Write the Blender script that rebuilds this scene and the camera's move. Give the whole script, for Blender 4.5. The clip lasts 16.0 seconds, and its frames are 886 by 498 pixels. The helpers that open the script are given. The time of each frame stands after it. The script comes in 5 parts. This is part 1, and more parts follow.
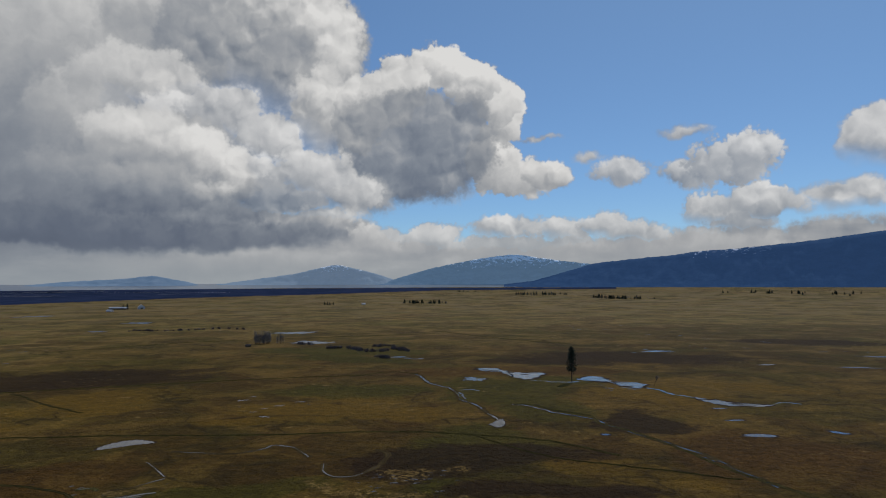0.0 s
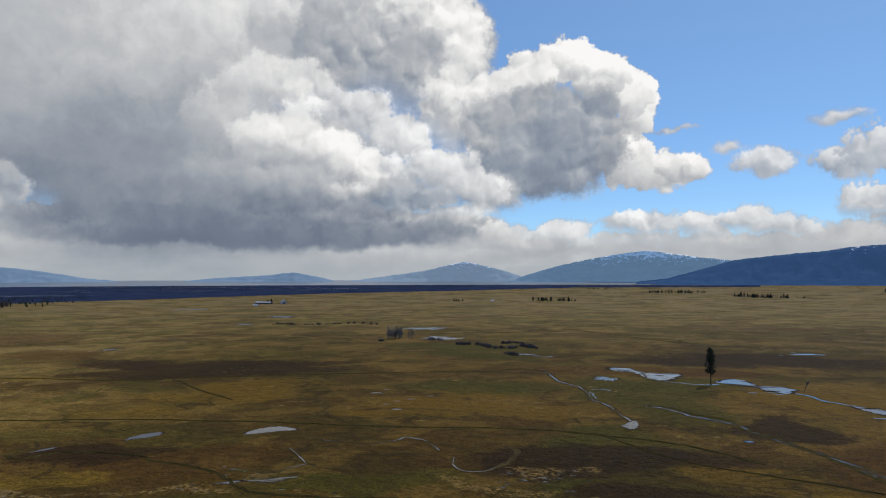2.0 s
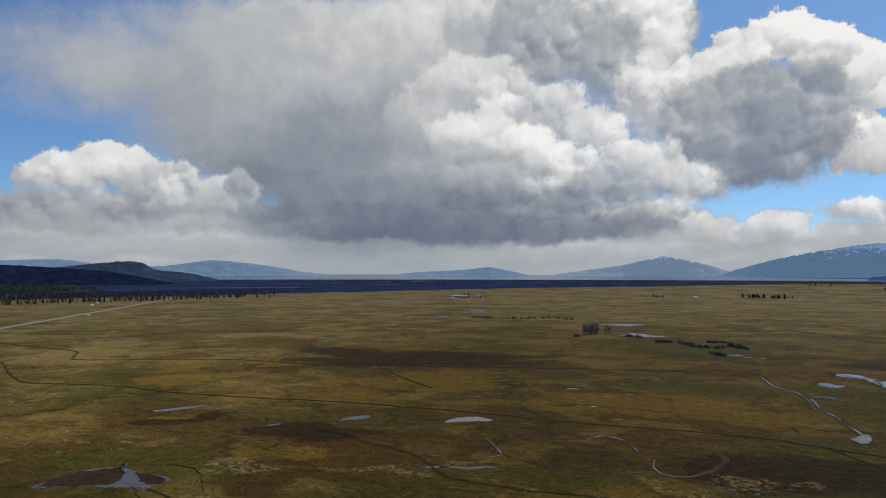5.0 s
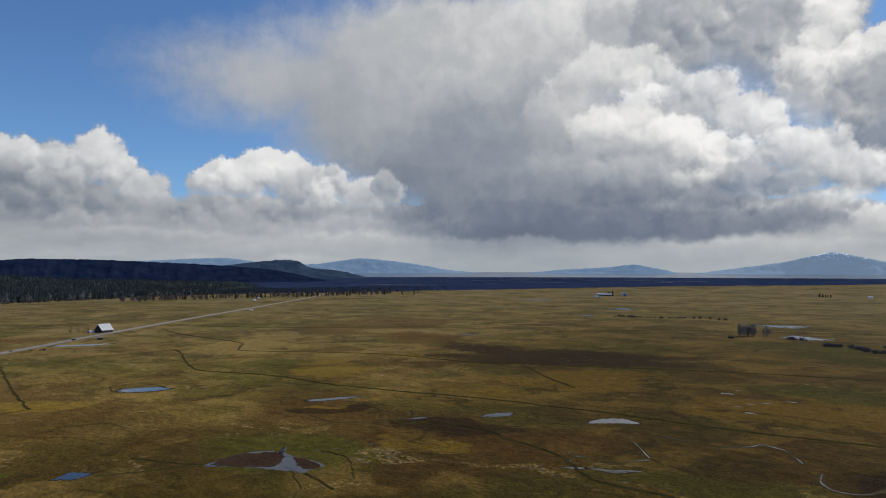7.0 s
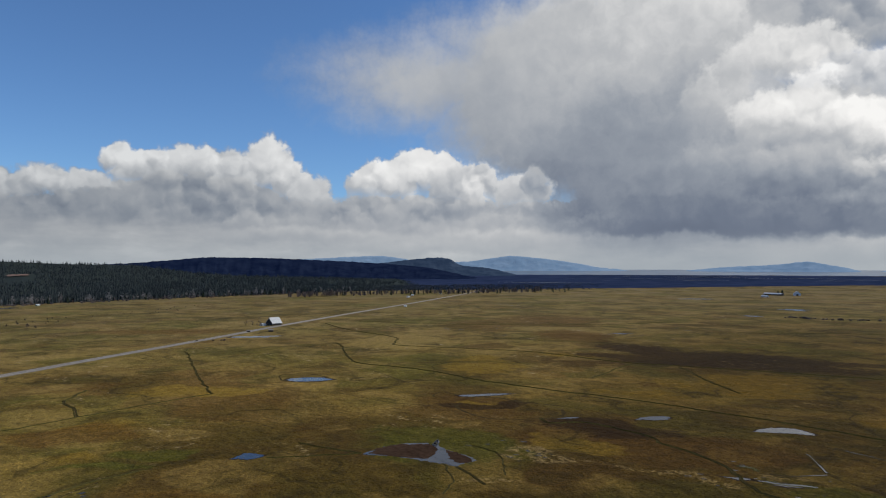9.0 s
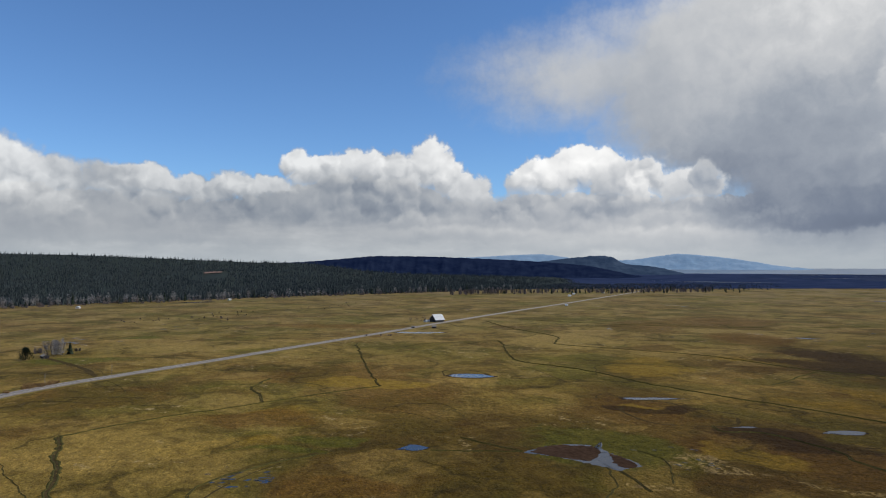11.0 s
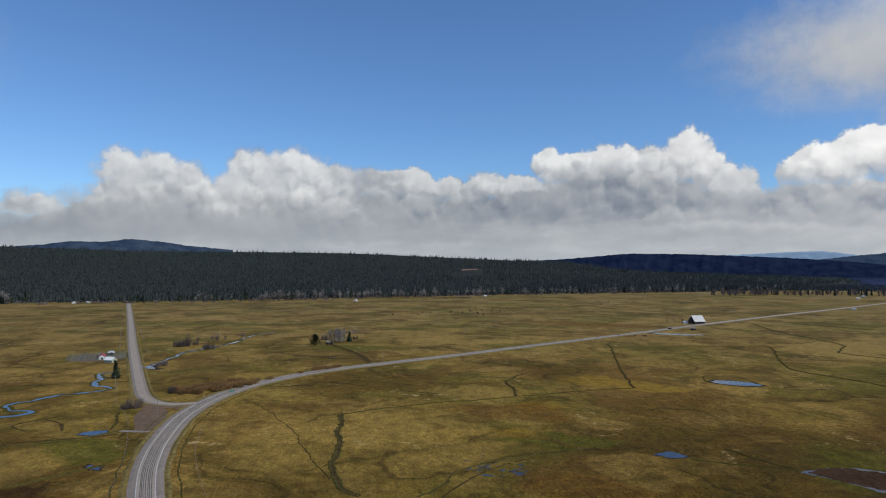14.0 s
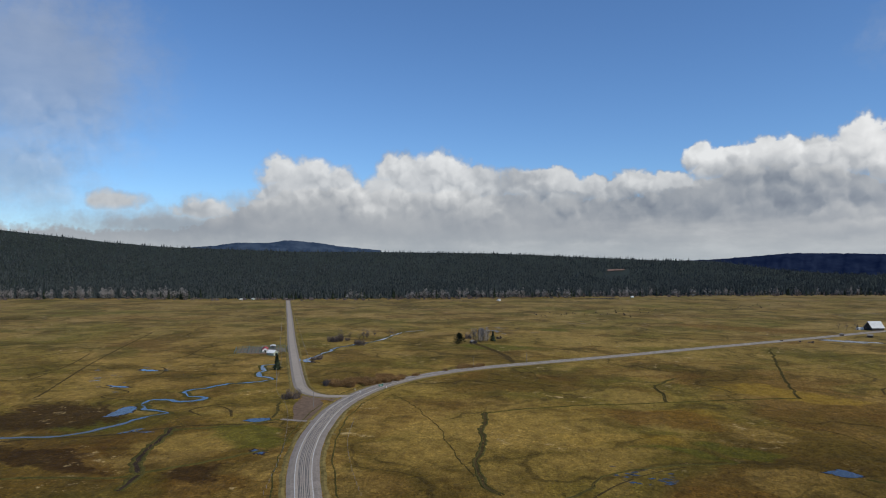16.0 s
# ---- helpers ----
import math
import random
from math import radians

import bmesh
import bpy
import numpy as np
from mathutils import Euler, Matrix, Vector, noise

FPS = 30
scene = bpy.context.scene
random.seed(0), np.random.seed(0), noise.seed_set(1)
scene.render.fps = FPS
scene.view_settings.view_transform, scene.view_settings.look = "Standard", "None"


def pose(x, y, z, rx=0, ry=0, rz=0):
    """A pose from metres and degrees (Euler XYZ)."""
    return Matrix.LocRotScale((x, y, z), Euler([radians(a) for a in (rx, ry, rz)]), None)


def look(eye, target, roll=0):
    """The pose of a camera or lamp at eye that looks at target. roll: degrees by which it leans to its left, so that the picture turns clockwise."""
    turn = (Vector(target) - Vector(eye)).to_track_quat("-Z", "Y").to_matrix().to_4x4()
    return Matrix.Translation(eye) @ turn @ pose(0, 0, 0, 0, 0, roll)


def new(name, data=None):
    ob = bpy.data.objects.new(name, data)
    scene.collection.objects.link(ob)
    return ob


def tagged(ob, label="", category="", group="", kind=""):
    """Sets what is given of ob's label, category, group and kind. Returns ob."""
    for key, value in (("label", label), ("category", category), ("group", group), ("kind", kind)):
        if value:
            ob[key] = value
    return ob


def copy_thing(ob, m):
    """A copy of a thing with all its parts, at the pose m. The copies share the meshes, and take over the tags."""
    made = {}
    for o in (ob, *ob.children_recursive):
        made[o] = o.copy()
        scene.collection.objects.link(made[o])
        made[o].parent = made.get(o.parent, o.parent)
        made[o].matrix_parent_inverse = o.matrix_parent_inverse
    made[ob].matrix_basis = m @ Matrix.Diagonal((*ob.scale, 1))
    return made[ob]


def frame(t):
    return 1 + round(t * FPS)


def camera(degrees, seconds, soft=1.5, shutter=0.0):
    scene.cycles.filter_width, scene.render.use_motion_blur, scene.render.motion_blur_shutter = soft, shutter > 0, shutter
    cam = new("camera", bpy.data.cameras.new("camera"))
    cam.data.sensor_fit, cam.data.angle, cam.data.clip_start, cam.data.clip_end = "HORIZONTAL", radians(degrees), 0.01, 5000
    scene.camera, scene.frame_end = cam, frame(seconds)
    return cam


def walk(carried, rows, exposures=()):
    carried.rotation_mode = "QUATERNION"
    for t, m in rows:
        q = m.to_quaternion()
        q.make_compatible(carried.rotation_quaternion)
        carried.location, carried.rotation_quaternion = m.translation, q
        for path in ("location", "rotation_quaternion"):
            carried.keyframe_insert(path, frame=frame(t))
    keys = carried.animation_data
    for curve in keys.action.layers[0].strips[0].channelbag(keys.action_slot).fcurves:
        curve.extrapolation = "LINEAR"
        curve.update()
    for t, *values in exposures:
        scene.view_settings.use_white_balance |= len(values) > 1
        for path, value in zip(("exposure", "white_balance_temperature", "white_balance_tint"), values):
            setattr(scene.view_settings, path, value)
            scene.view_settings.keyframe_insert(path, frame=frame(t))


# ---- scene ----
EYE = 100.0  # height of the camera over the meadow
cam = camera(65.1, 16.0, soft=1.1)
walk(cam, [
    (0.0, pose(0, 0, EYE, 92.626, 0.236, 0.000)),
    (0.5, pose(0, 0, EYE, 92.585, 0.243, 2.459)),
    (1.0, pose(0, 0, EYE, 92.535, 0.192, 5.066)),
    (1.5, pose(0, 0, EYE, 92.471, 0.136, 7.801)),
    (2.0, pose(0, 0, EYE, 92.402, 0.072, 10.549)),
    (2.5, pose(0, 0, EYE, 92.317, 0.046, 13.217)),
    (3.0, pose(0, 0, EYE, 92.240, 0.004, 15.831)),
    (3.5, pose(0, 0, EYE, 92.166, -0.033, 18.427)),
    (4.0, pose(0, 0, EYE, 92.081, -0.090, 21.110)),
    (6.5, pose(0, 0, EYE, 91.797, -0.107, 35.005)),
    (7.0, pose(0, 0, EYE, 91.734, -0.120, 38.107)),
    (7.5, pose(0, 0, EYE, 91.689, -0.074, 41.330)),
    (8.0, pose(0, 0, EYE, 91.640, -0.100, 44.461)),
    (8.5, pose(0, 0, EYE, 91.569, -0.106, 47.399)),
    (11.0, pose(0, 0, EYE, 91.343, -0.159, 63.602)),
    (11.5, pose(0, 0, EYE, 91.292, -0.160, 66.973)),
    (12.0, pose(0, 0, EYE, 91.233, -0.179, 70.351)),
    (12.5, pose(0, 0, EYE, 91.176, -0.195, 73.729)),
    (13.0, pose(0, 0, EYE, 91.132, -0.216, 77.191)),
    (13.5, pose(0, 0, EYE, 91.108, -0.260, 80.703)),
    (14.0, pose(0, 0, EYE, 91.092, -0.257, 84.132)),
    (14.5, pose(0, 0, EYE, 91.084, -0.258, 87.375)),
    (15.0, pose(0, 0, EYE, 91.064, -0.245, 90.207)),
    (15.5, pose(0, 0, EYE, 91.051, -0.289, 93.074)),
    (16.0, pose(0, 0, EYE, 91.030, -0.292, 95.896)),
], exposures=[(0.0, -0.60), (0.5, -0.47), (1.0, -0.32), (2.0, -0.16), (3.0, -0.13), (3.5, -0.15), (4.0, -0.23), (6.5, -0.27), (7.5, -0.20), (8.5, -0.21), (11.0, 0.02), (12.5, -0.06), (16.0, -0.04)])

# ---- light ----
SUN_AZ, SUN_EL = -30.0, 45.0


def bearing(az, r, z=0.0):
    """A point r metres from the camera's foot, az degrees to the left of ahead."""
    return Vector((-math.sin(radians(az)) * r, math.cos(radians(az)) * r, z))


sun = new("sun", bpy.data.lights.new("sun", "SUN"))
sun.data.energy, sun.data.angle, sun.data.color = 3.0, radians(0.6), (1.0, 0.94, 0.84)
sun.matrix_world = look(bearing(SUN_AZ, 1000, 1000 * math.tan(radians(SUN_EL))), (0, 0, 0))


class Net:
    """Short hand for a node tree."""

    def __init__(self, tree):
        self.tree = tree
        tree.nodes.clear()

    def add(self, kind, inputs=None):
        node = self.tree.nodes.new(kind)
        for key, value in (inputs or {}).items():
            self.put(node.inputs[key], value)
        return node

    def put(self, socket, value):
        if isinstance(value, bpy.types.NodeSocket):
            self.tree.links.new(value, socket)
        else:
            socket.default_value = value

    def m(self, op, a, b=None, c=None, clamp=False):
        node = self.tree.nodes.new("ShaderNodeMath")
        node.operation, node.use_clamp = op, clamp
        for socket, value in zip(node.inputs, (a, b, c)):
            if value is not None:
                self.put(socket, value)
        return node.outputs[0]

    def v(self, op, a, b=None):
        node = self.tree.nodes.new("ShaderNodeVectorMath")
        node.operation = op
        for socket, value in zip(node.inputs, (a, b)):
            if value is not None:
                self.put(socket, value)
        return node.outputs["Value" if op in ("LENGTH", "DISTANCE", "DOT_PRODUCT") else "Vector"]

    def step(self, x, lo, hi, a=0.0, b=1.0):
        node = self.add("ShaderNodeMapRange", {0: x, 1: lo, 2: hi, 3: a, 4: b})
        node.interpolation_type = "SMOOTHSTEP"
        return node.outputs[0]

    def mix(self, f, a, b, blend="MIX"):
        node = self.add("ShaderNodeMix")
        node.data_type, node.blend_type = "RGBA", blend
        self.put(node.inputs[0], f)
        self.put(node.inputs[6], a if isinstance(a, bpy.types.NodeSocket) else (*a, 1))
        self.put(node.inputs[7], b if isinstance(b, bpy.types.NodeSocket) else (*b, 1))
        return node.outputs[2]

    def noise(self, p, scale, detail=4.0, rough=0.5, dims="3D", out="Factor", dist=0.0):
        node = self.add("ShaderNodeTexNoise", {"Vector": p, "Scale": scale, "Detail": detail, "Roughness": rough, "Distortion": dist})
        node.noise_dimensions = dims
        return node.outputs[0 if out == "Factor" else 1]

    def ramp(self, x, stops):
        node = self.add("ShaderNodeValToRGB", {0: x})
        els = node.color_ramp.elements
        while len(els) < len(stops):
            els.new(0.5)
        for el, (at, colour) in zip(els, stops):
            el.position, el.color = at, (*colour, 1)
        return node.outputs[0]

    def curve(self, x, points):
        node = self.add("ShaderNodeFloatCurve", {"Value": x})
        curve = node.mapping.curves[0]
        curve.points[0].location, curve.points[1].location = points[0], points[-1]
        for p in points[1:-1]:
            curve.points.new(*p)
        node.mapping.update()
        return node.outputs[0]


# ---- sky: blue air with cumulus, all in degrees of bearing and height ----
# each cloud: bearing, height, half width, half height of its heads in degrees, and how light they are above and below
LONG_VEIL = [(50.4, 15.0, 14.2, 5.1, 0.8, 0.66), (42.7, 17.6, 14.9, 4.3, 0.87, 0.72), (34.3, 15.1, 12.0, 7.9, 0.8, 0.6), (36.1, 7.0, 8.8, 6.9, 0.58, 0.47)]
BIG_VEIL = [(37.2, 13.9, 16.4, 10.1, 0.78, 0.55), (25.3, 18.1, 14.0, 7.0, 0.91, 0.68), (33.3, 8.2, 13.7, 7.0, 0.54, 0.37), (23.1, 8.7, 12.9, 7.5, 0.6, 0.44)]
BIG_BACK = [(22.3, 19.2, 5.0, 3.7, 0.89, 0.62), (14.5, 17.5, 8.8, 8.2, 0.74, 0.5), (12.2, 20.3, 5.3, 3.3, 0.97, 0.6), (9.7, 19.8, 3.1, 2.5, 1.05, 0.66), (8.5, 17.1, 2.7, 3.0, 0.99, 0.62),
            (9.3, 12.7, 3.9, 4.8, 0.93, 0.56)]
BIG_RIM = [(-6.3, 8.3, 3.1, 1.8, 1.01, 0.72), (-8.6, 8.4, 2.0, 1.3, 1.01, 0.7), (-4.1, 9.9, 2.3, 3.1, 1.05, 0.74), (-5.3, 13.0, 1.7, 2.1, 1.1, 0.76), (-4.4, 14.6, 2.3, 2.2, 1.1, 0.8),
           (-2.3, 16.3, 2.6, 1.9, 1.09, 0.8), (0.4, 17.3, 2.6, 1.8, 1.1, 0.8), (3.2, 16.1, 2.6, 2.1, 1.05, 0.74), (4.8, 14.5, 2.7, 2.6, 1.01, 0.7), (6.7, 13.6, 2.5, 3.3, 0.97, 0.66)]
BIG_HEART = [(1.6, 11.2, 6.4, 4.9, 0.6, 0.46), (5.1, 10.8, 4.2, 5.0, 0.66, 0.48), (-0.9, 11.4, 3.9, 4.3, 0.6, 0.47), (2.4, 8.0, 6.0, 1.9, 0.47, 0.37), (7.0, 6.9, 3.7, 2.3, 0.62, 0.48)]
BIG_BILLOWS = [(27.4, 12.2, 4.2, 3.6, 0.87, 0.56), (24.0, 14.4, 5.3, 3.4, 0.93, 0.6), (20.9, 11.7, 4.1, 3.0, 1.01, 0.6), (17.5, 12.7, 3.7, 2.7, 0.93, 0.55), (14.5, 11.0, 3.7, 3.0, 0.93, 0.5),
               (24.0, 10.3, 4.5, 3.0, 0.95, 0.54), (19.1, 9.6, 4.1, 2.5, 1.03, 0.52), (15.9, 8.1, 3.7, 2.4, 0.95, 0.44), (10.5, 7.9, 3.8, 3.2, 0.95, 0.48), (7.9, 6.7, 3.0, 2.6, 0.91, 0.56)]
BIG_FEET = [(28.2, 7.4, 3.9, 2.9, 0.64, 0.36), (23.1, 7.2, 5.6, 2.3, 0.72, 0.34), (18.2, 6.9, 3.3, 1.5, 0.89, 0.4), (13.6, 6.5, 4.6, 1.9, 0.72, 0.36), (10.3, 4.8, 4.2, 1.6, 0.78, 0.5)]
BIG_DECK = [(34.0, 4.2, 8.6, 1.8, 0.35, 0.25), (24.3, 3.6, 14.0, 1.5, 0.36, 0.25), (15.9, 3.5, 8.0, 1.1, 0.41, 0.32)]
RAIN = [(19.9, 1.1, 12.3, 1.2, 0.7, 0.6), (12.6, 1.8, 6.9, 1.0, 0.8, 0.68)]
LOW_BANK = [(-8.0, 2.6, 15.7, 1.1, 0.78, 0.68), (-20.7, 2.6, 6.9, 1.4, 0.8, 0.68), (4.7, 3.1, 3.2, 1.4, 0.89, 0.62), (1.0, 3.4, 2.9, 1.5, 0.95, 0.6), (-4.9, 4.1, 3.1, 1.2, 0.89, 0.62),
            (-10.1, 4.0, 2.5, 1.2, 0.97, 0.62), (-13.4, 4.2, 2.4, 1.2, 0.97, 0.6), (-15.6, 3.7, 2.7, 1.2, 0.93, 0.62), (-21.8, 5.1, 2.9, 1.6, 0.97, 0.62), (-24.3, 5.5, 2.6, 1.8, 0.97, 0.6),
            (-23.6, 4.2, 3.4, 1.0, 0.62, 0.52)]
SMALL_CLOUDS = [(-14.7, 8.7, 2.2, 1.1, 0.97, 0.66), (-12.1, 9.9, 1.4, 0.4, 0.89, 0.66), (-19.4, 11.6, 1.9, 0.5, 0.95, 0.72), (-20.1, 8.2, 2.5, 1.1, 0.95, 0.64), (-22.3, 9.3, 2.6, 1.9, 1.01, 0.64),
                (-24.2, 9.6, 2.0, 1.7, 1.01, 0.66), (-8.3, 11.5, 1.7, 0.2, 0.8, 0.7)]
EAST_CLOUDS = [(-32.4, 9.8, 2.5, 2.6, 1.01, 0.68), (-30.4, 6.0, 3.5, 1.3, 0.95, 0.6), (-24.5, 5.6, 4.3, 1.2, 0.89, 0.62)]
HEAP_BASE = [(64.9, 3.5, 9.1, 1.4, 0.72, 0.62), (51.1, 3.6, 14.0, 1.4, 0.7, 0.6)]
HEAP_NEAR = [(47.4, 6.8, 2.1, 1.8, 0.89, 0.54), (44.0, 5.9, 3.2, 1.8, 0.85, 0.5), (42.6, 6.8, 1.2, 1.5, 0.68, 0.54), (49.4, 6.0, 2.3, 2.3, 0.89, 0.52), (50.5, 7.2, 1.8, 2.2, 0.95, 0.56),
             (52.4, 7.4, 3.1, 2.5, 1.01, 0.54), (54.5, 6.9, 2.3, 2.2, 0.95, 0.56), (56.4, 6.8, 1.9, 2.0, 0.97, 0.56), (54.7, 4.7, 2.8, 1.4, 0.66, 0.52), (50.7, 4.7, 2.4, 1.3, 0.62, 0.48)]
TOWER = [(67.3, 7.3, 1.7, 2.0, 0.95, 0.56), (64.8, 8.4, 1.7, 2.4, 1.03, 0.58), (63.5, 7.6, 1.5, 2.1, 0.97, 0.56), (65.6, 7.1, 1.9, 2.2, 0.95, 0.54), (62.4, 6.5, 1.9, 2.1, 0.91, 0.52),
         (61.1, 5.3, 1.8, 2.1, 0.85, 0.5), (63.8, 4.8, 2.3, 1.2, 0.64, 0.5)]
LOW_STREAKS = [(63.8, 2.7, 7.2, 0.6, 0.8, 0.58), (45.4, 2.3, 6.1, 1.1, 0.8, 0.62), (51.1, 1.6, 14.3, 0.7, 0.72, 0.62)]
MID_HEAPS = [(88.5, 6.1, 2.4, 1.6, 0.91, 0.6), (86.0, 6.0, 2.4, 1.8, 0.91, 0.58), (82.7, 5.5, 2.5, 1.6, 0.89, 0.55), (80.4, 6.0, 2.5, 1.5, 0.97, 0.52), (78.0, 5.6, 2.6, 1.6, 0.91, 0.5),
             (75.4, 7.7, 1.6, 1.6, 1.01, 0.58), (73.5, 7.1, 2.9, 2.2, 1.01, 0.55), (70.9, 7.3, 2.6, 2.1, 0.97, 0.52), (68.7, 7.6, 2.8, 2.0, 1.01, 0.56), (67.3, 6.4, 2.2, 2.2, 0.91, 0.5),
             (87.3, 4.3, 4.1, 1.7, 0.68, 0.56), (77.3, 4.4, 3.5, 1.4, 0.62, 0.48), (71.4, 4.8, 4.2, 1.7, 0.6, 0.46)]
WEST_STREAKS = [(88.5, 2.1, 14.8, 0.7, 0.72, 0.6), (61.6, 2.5, 10.3, 0.8, 0.78, 0.62)]
WEST_BASE = [(99.3, 3.6, 20.8, 2.6, 0.7, 0.62), (116.6, 2.6, 12.9, 1.9, 0.64, 0.56)]
WEST_HEAPS = [(121.2, 4.5, 2.9, 1.1, 0.91, 0.8), (115.2, 3.8, 2.8, 1.5, 0.89, 0.66), (109.3, 6.7, 2.1, 1.9, 0.95, 0.7), (106.7, 6.8, 2.6, 1.8, 0.97, 0.7), (104.4, 5.6, 2.6, 2.1, 0.95, 0.66),
              (107.5, 4.7, 4.4, 2.5, 0.85, 0.62), (99.4, 7.3, 2.0, 2.1, 0.97, 0.74), (96.3, 7.2, 3.2, 2.1, 1.01, 0.76), (93.7, 5.6, 3.2, 2.6, 0.89, 0.66), (97.5, 4.8, 6.2, 3.0, 0.89, 0.72),
              (89.5, 5.7, 2.7, 1.9, 0.78, 0.6)]
TORN_VEIL = [(126.6, 13.4, 10.4, 8.7, 0.7, 0.62), (127.2, 6.3, 6.1, 4.7, 0.66, 0.58)]
BANK_BODY = [(-60, 5), (-36, 4.6), (-24, 4.2), (-12, 3.4), (0, 3.2), (7, 5.2), (20, 6.4), (34, 6), (42, 6.0), (48, 5.9), (56, 6.0), (60, 5.6), (66, 7.2), (70, 7.8), (75, 7.0), (84, 5.4), (95, 6.2), (106, 6.2), (112, 4.4), (120, 2.7), (140, 2.7)]
CLOUDS = [  # heads, softness of the rim, raggedness, whether the foot fades, cover
    (LONG_VEIL, 4.5, 0.6, 0, 0.97),
    (BIG_VEIL, 3.5, 0.6, 0, 1),
    (BIG_BACK, 0.8, 0.55, 1, 1),
    (BIG_RIM, 0.3, 0.5, 0, 1),
    (BIG_HEART, 1.1, 0.55, 0, 0.97),
    (BIG_BILLOWS, 0.7, 0.6, 1, 0.96),
    (BIG_FEET, 0.8, 0.5, 0, 0.95),
    (BIG_DECK, 0.7, 0.28, 0, 0.95),
    (RAIN, 1.2, 0.35, 0, 0.9),
    (LOW_BANK, 0.45, 0.75, 1, 0.95),
    (SMALL_CLOUDS, 0.55, 1, 0, 0.92),
    (EAST_CLOUDS, 0.45, 0.42, 1, 0.95),
    (HEAP_BASE, 1.2, 0.5, 0, 0.95),
    (HEAP_NEAR, 0.4, 0.42, 1, 0.98),
    (TOWER, 0.4, 0.42, 1, 0.98),
    (LOW_STREAKS, 0.6, 0.4, 0, 0.8),
    (MID_HEAPS, 0.4, 0.42, 1, 0.98),
    (WEST_STREAKS, 0.6, 0.4, 0, 0.75),
    (WEST_BASE, 1.6, 0.4, 0, 0.92),
    (WEST_HEAPS, 0.7, 0.42, 1, 0.97),
    (TORN_VEIL, 7, 1.2, 0, 0.55),
]

world = bpy.data.worlds.new("sky")
scene.world = world
world.use_nodes = True
n = Net(world.node_tree)
way = n.add("ShaderNodeTexCoord").outputs["Generated"]
xyz = n.add("ShaderNodeSeparateXYZ", {0: way})
az = n.m("MULTIPLY", n.m("ARCTAN2", n.m("MULTIPLY", xyz.outputs[0], -1.0), xyz.outputs[1]), 180 / math.pi)
el = n.m("MULTIPLY", n.m("ARCSINE", xyz.outputs[2]), 180 / math.pi)
flat = n.add("ShaderNodeCombineXYZ", {0: az, 1: el, 2: 0.0}).outputs[0]


def domes(p, scale, shift):
    """Rounded heads packed side by side, with creases between."""
    cells = n.add("ShaderNodeTexVoronoi", {"Vector": n.v("ADD", p, shift), "Scale": scale})
    cells.voronoi_dimensions, cells.feature = "2D", "SMOOTH_F1"
    n.put(cells.inputs["Smoothness"], 0.25)
    d = n.m("MINIMUM", n.m("MULTIPLY", cells.outputs["Distance"], 1.1), 1.0)
    return n.m("SUBTRACT", 1.0, n.m("MULTIPLY", d, d))


def billows(p, sizes):
    """Heads upon heads."""
    total = None
    for scale, weight, shift in sizes:
        d = n.m("MULTIPLY", domes(p, scale, shift), weight)
        total = d if total is None else n.m("ADD", total, d)
    return total


swirl = n.v("SUBTRACT", n.noise(flat, 0.22, 3, 0.5, "2D", "Color"), (0.5, 0.5, 0.5))
curl = n.v("SUBTRACT", n.noise(flat, 0.8, 2, 0.5, "2D", "Color"), (0.5, 0.5, 0.5))
near = n.v("ADD", flat, n.v("MULTIPLY", curl, (0.9, 0.8, 0)))
bent = n.v("ADD", n.v("ADD", flat, n.v("MULTIPLY", swirl, (2.0, 1.4, 0))), n.v("MULTIPLY", curl, (0.8, 0.7, 0)))
LARGE = ((0.30, 0.52, (3, 7, 0)), (0.72, 0.34, (11, 2, 0)), (1.7, 0.11, (5, 19, 0)))
heaped = billows(near, LARGE)
relief = n.m("SUBTRACT", heaped, billows(n.v("ADD", near, (-0.28, 0.55, 0)), LARGE))
frayed = n.m("ADD", n.m("SUBTRACT", heaped, 0.60), n.m("MULTIPLY", n.m("SUBTRACT", domes(flat, 3.6, (1, 4, 0)), 0.7), 0.16))
frayed = n.m("ADD", frayed, n.m("MULTIPLY", n.m("SUBTRACT", n.noise(flat, 1.3, 5, 0.55, "2D"), 0.5), 0.55))
broad = n.noise(flat, 0.14, 2, 0.45, "2D")
# the grey body of the low banks, whose heads follow
body = n.m("MULTIPLY", n.curve(n.m("DIVIDE", n.m("ADD", az, 60.0), 200.0), [((a + 60) / 200, h / 12) for a, h in BANK_BODY]), 12.0)
within = n.m("MULTIPLY_ADD", frayed, 1.3, n.m("SUBTRACT", body, el))
cover = n.step(within, -0.2, 0.7)
light = n.m("MULTIPLY_ADD", n.m("SUBTRACT", n.noise(n.v("MULTIPLY", flat, (0.35, 1.2, 1)), 0.6, 4, 0.55, "2D"), 0.5), 0.32, n.step(el, 0.8, 5.0, 0.76, 0.64))
light = n.m("MULTIPLY_ADD", n.m("MULTIPLY", n.step(az, 19.0, 27.0), n.step(az, 43.0, 37.0)), -0.16, light)
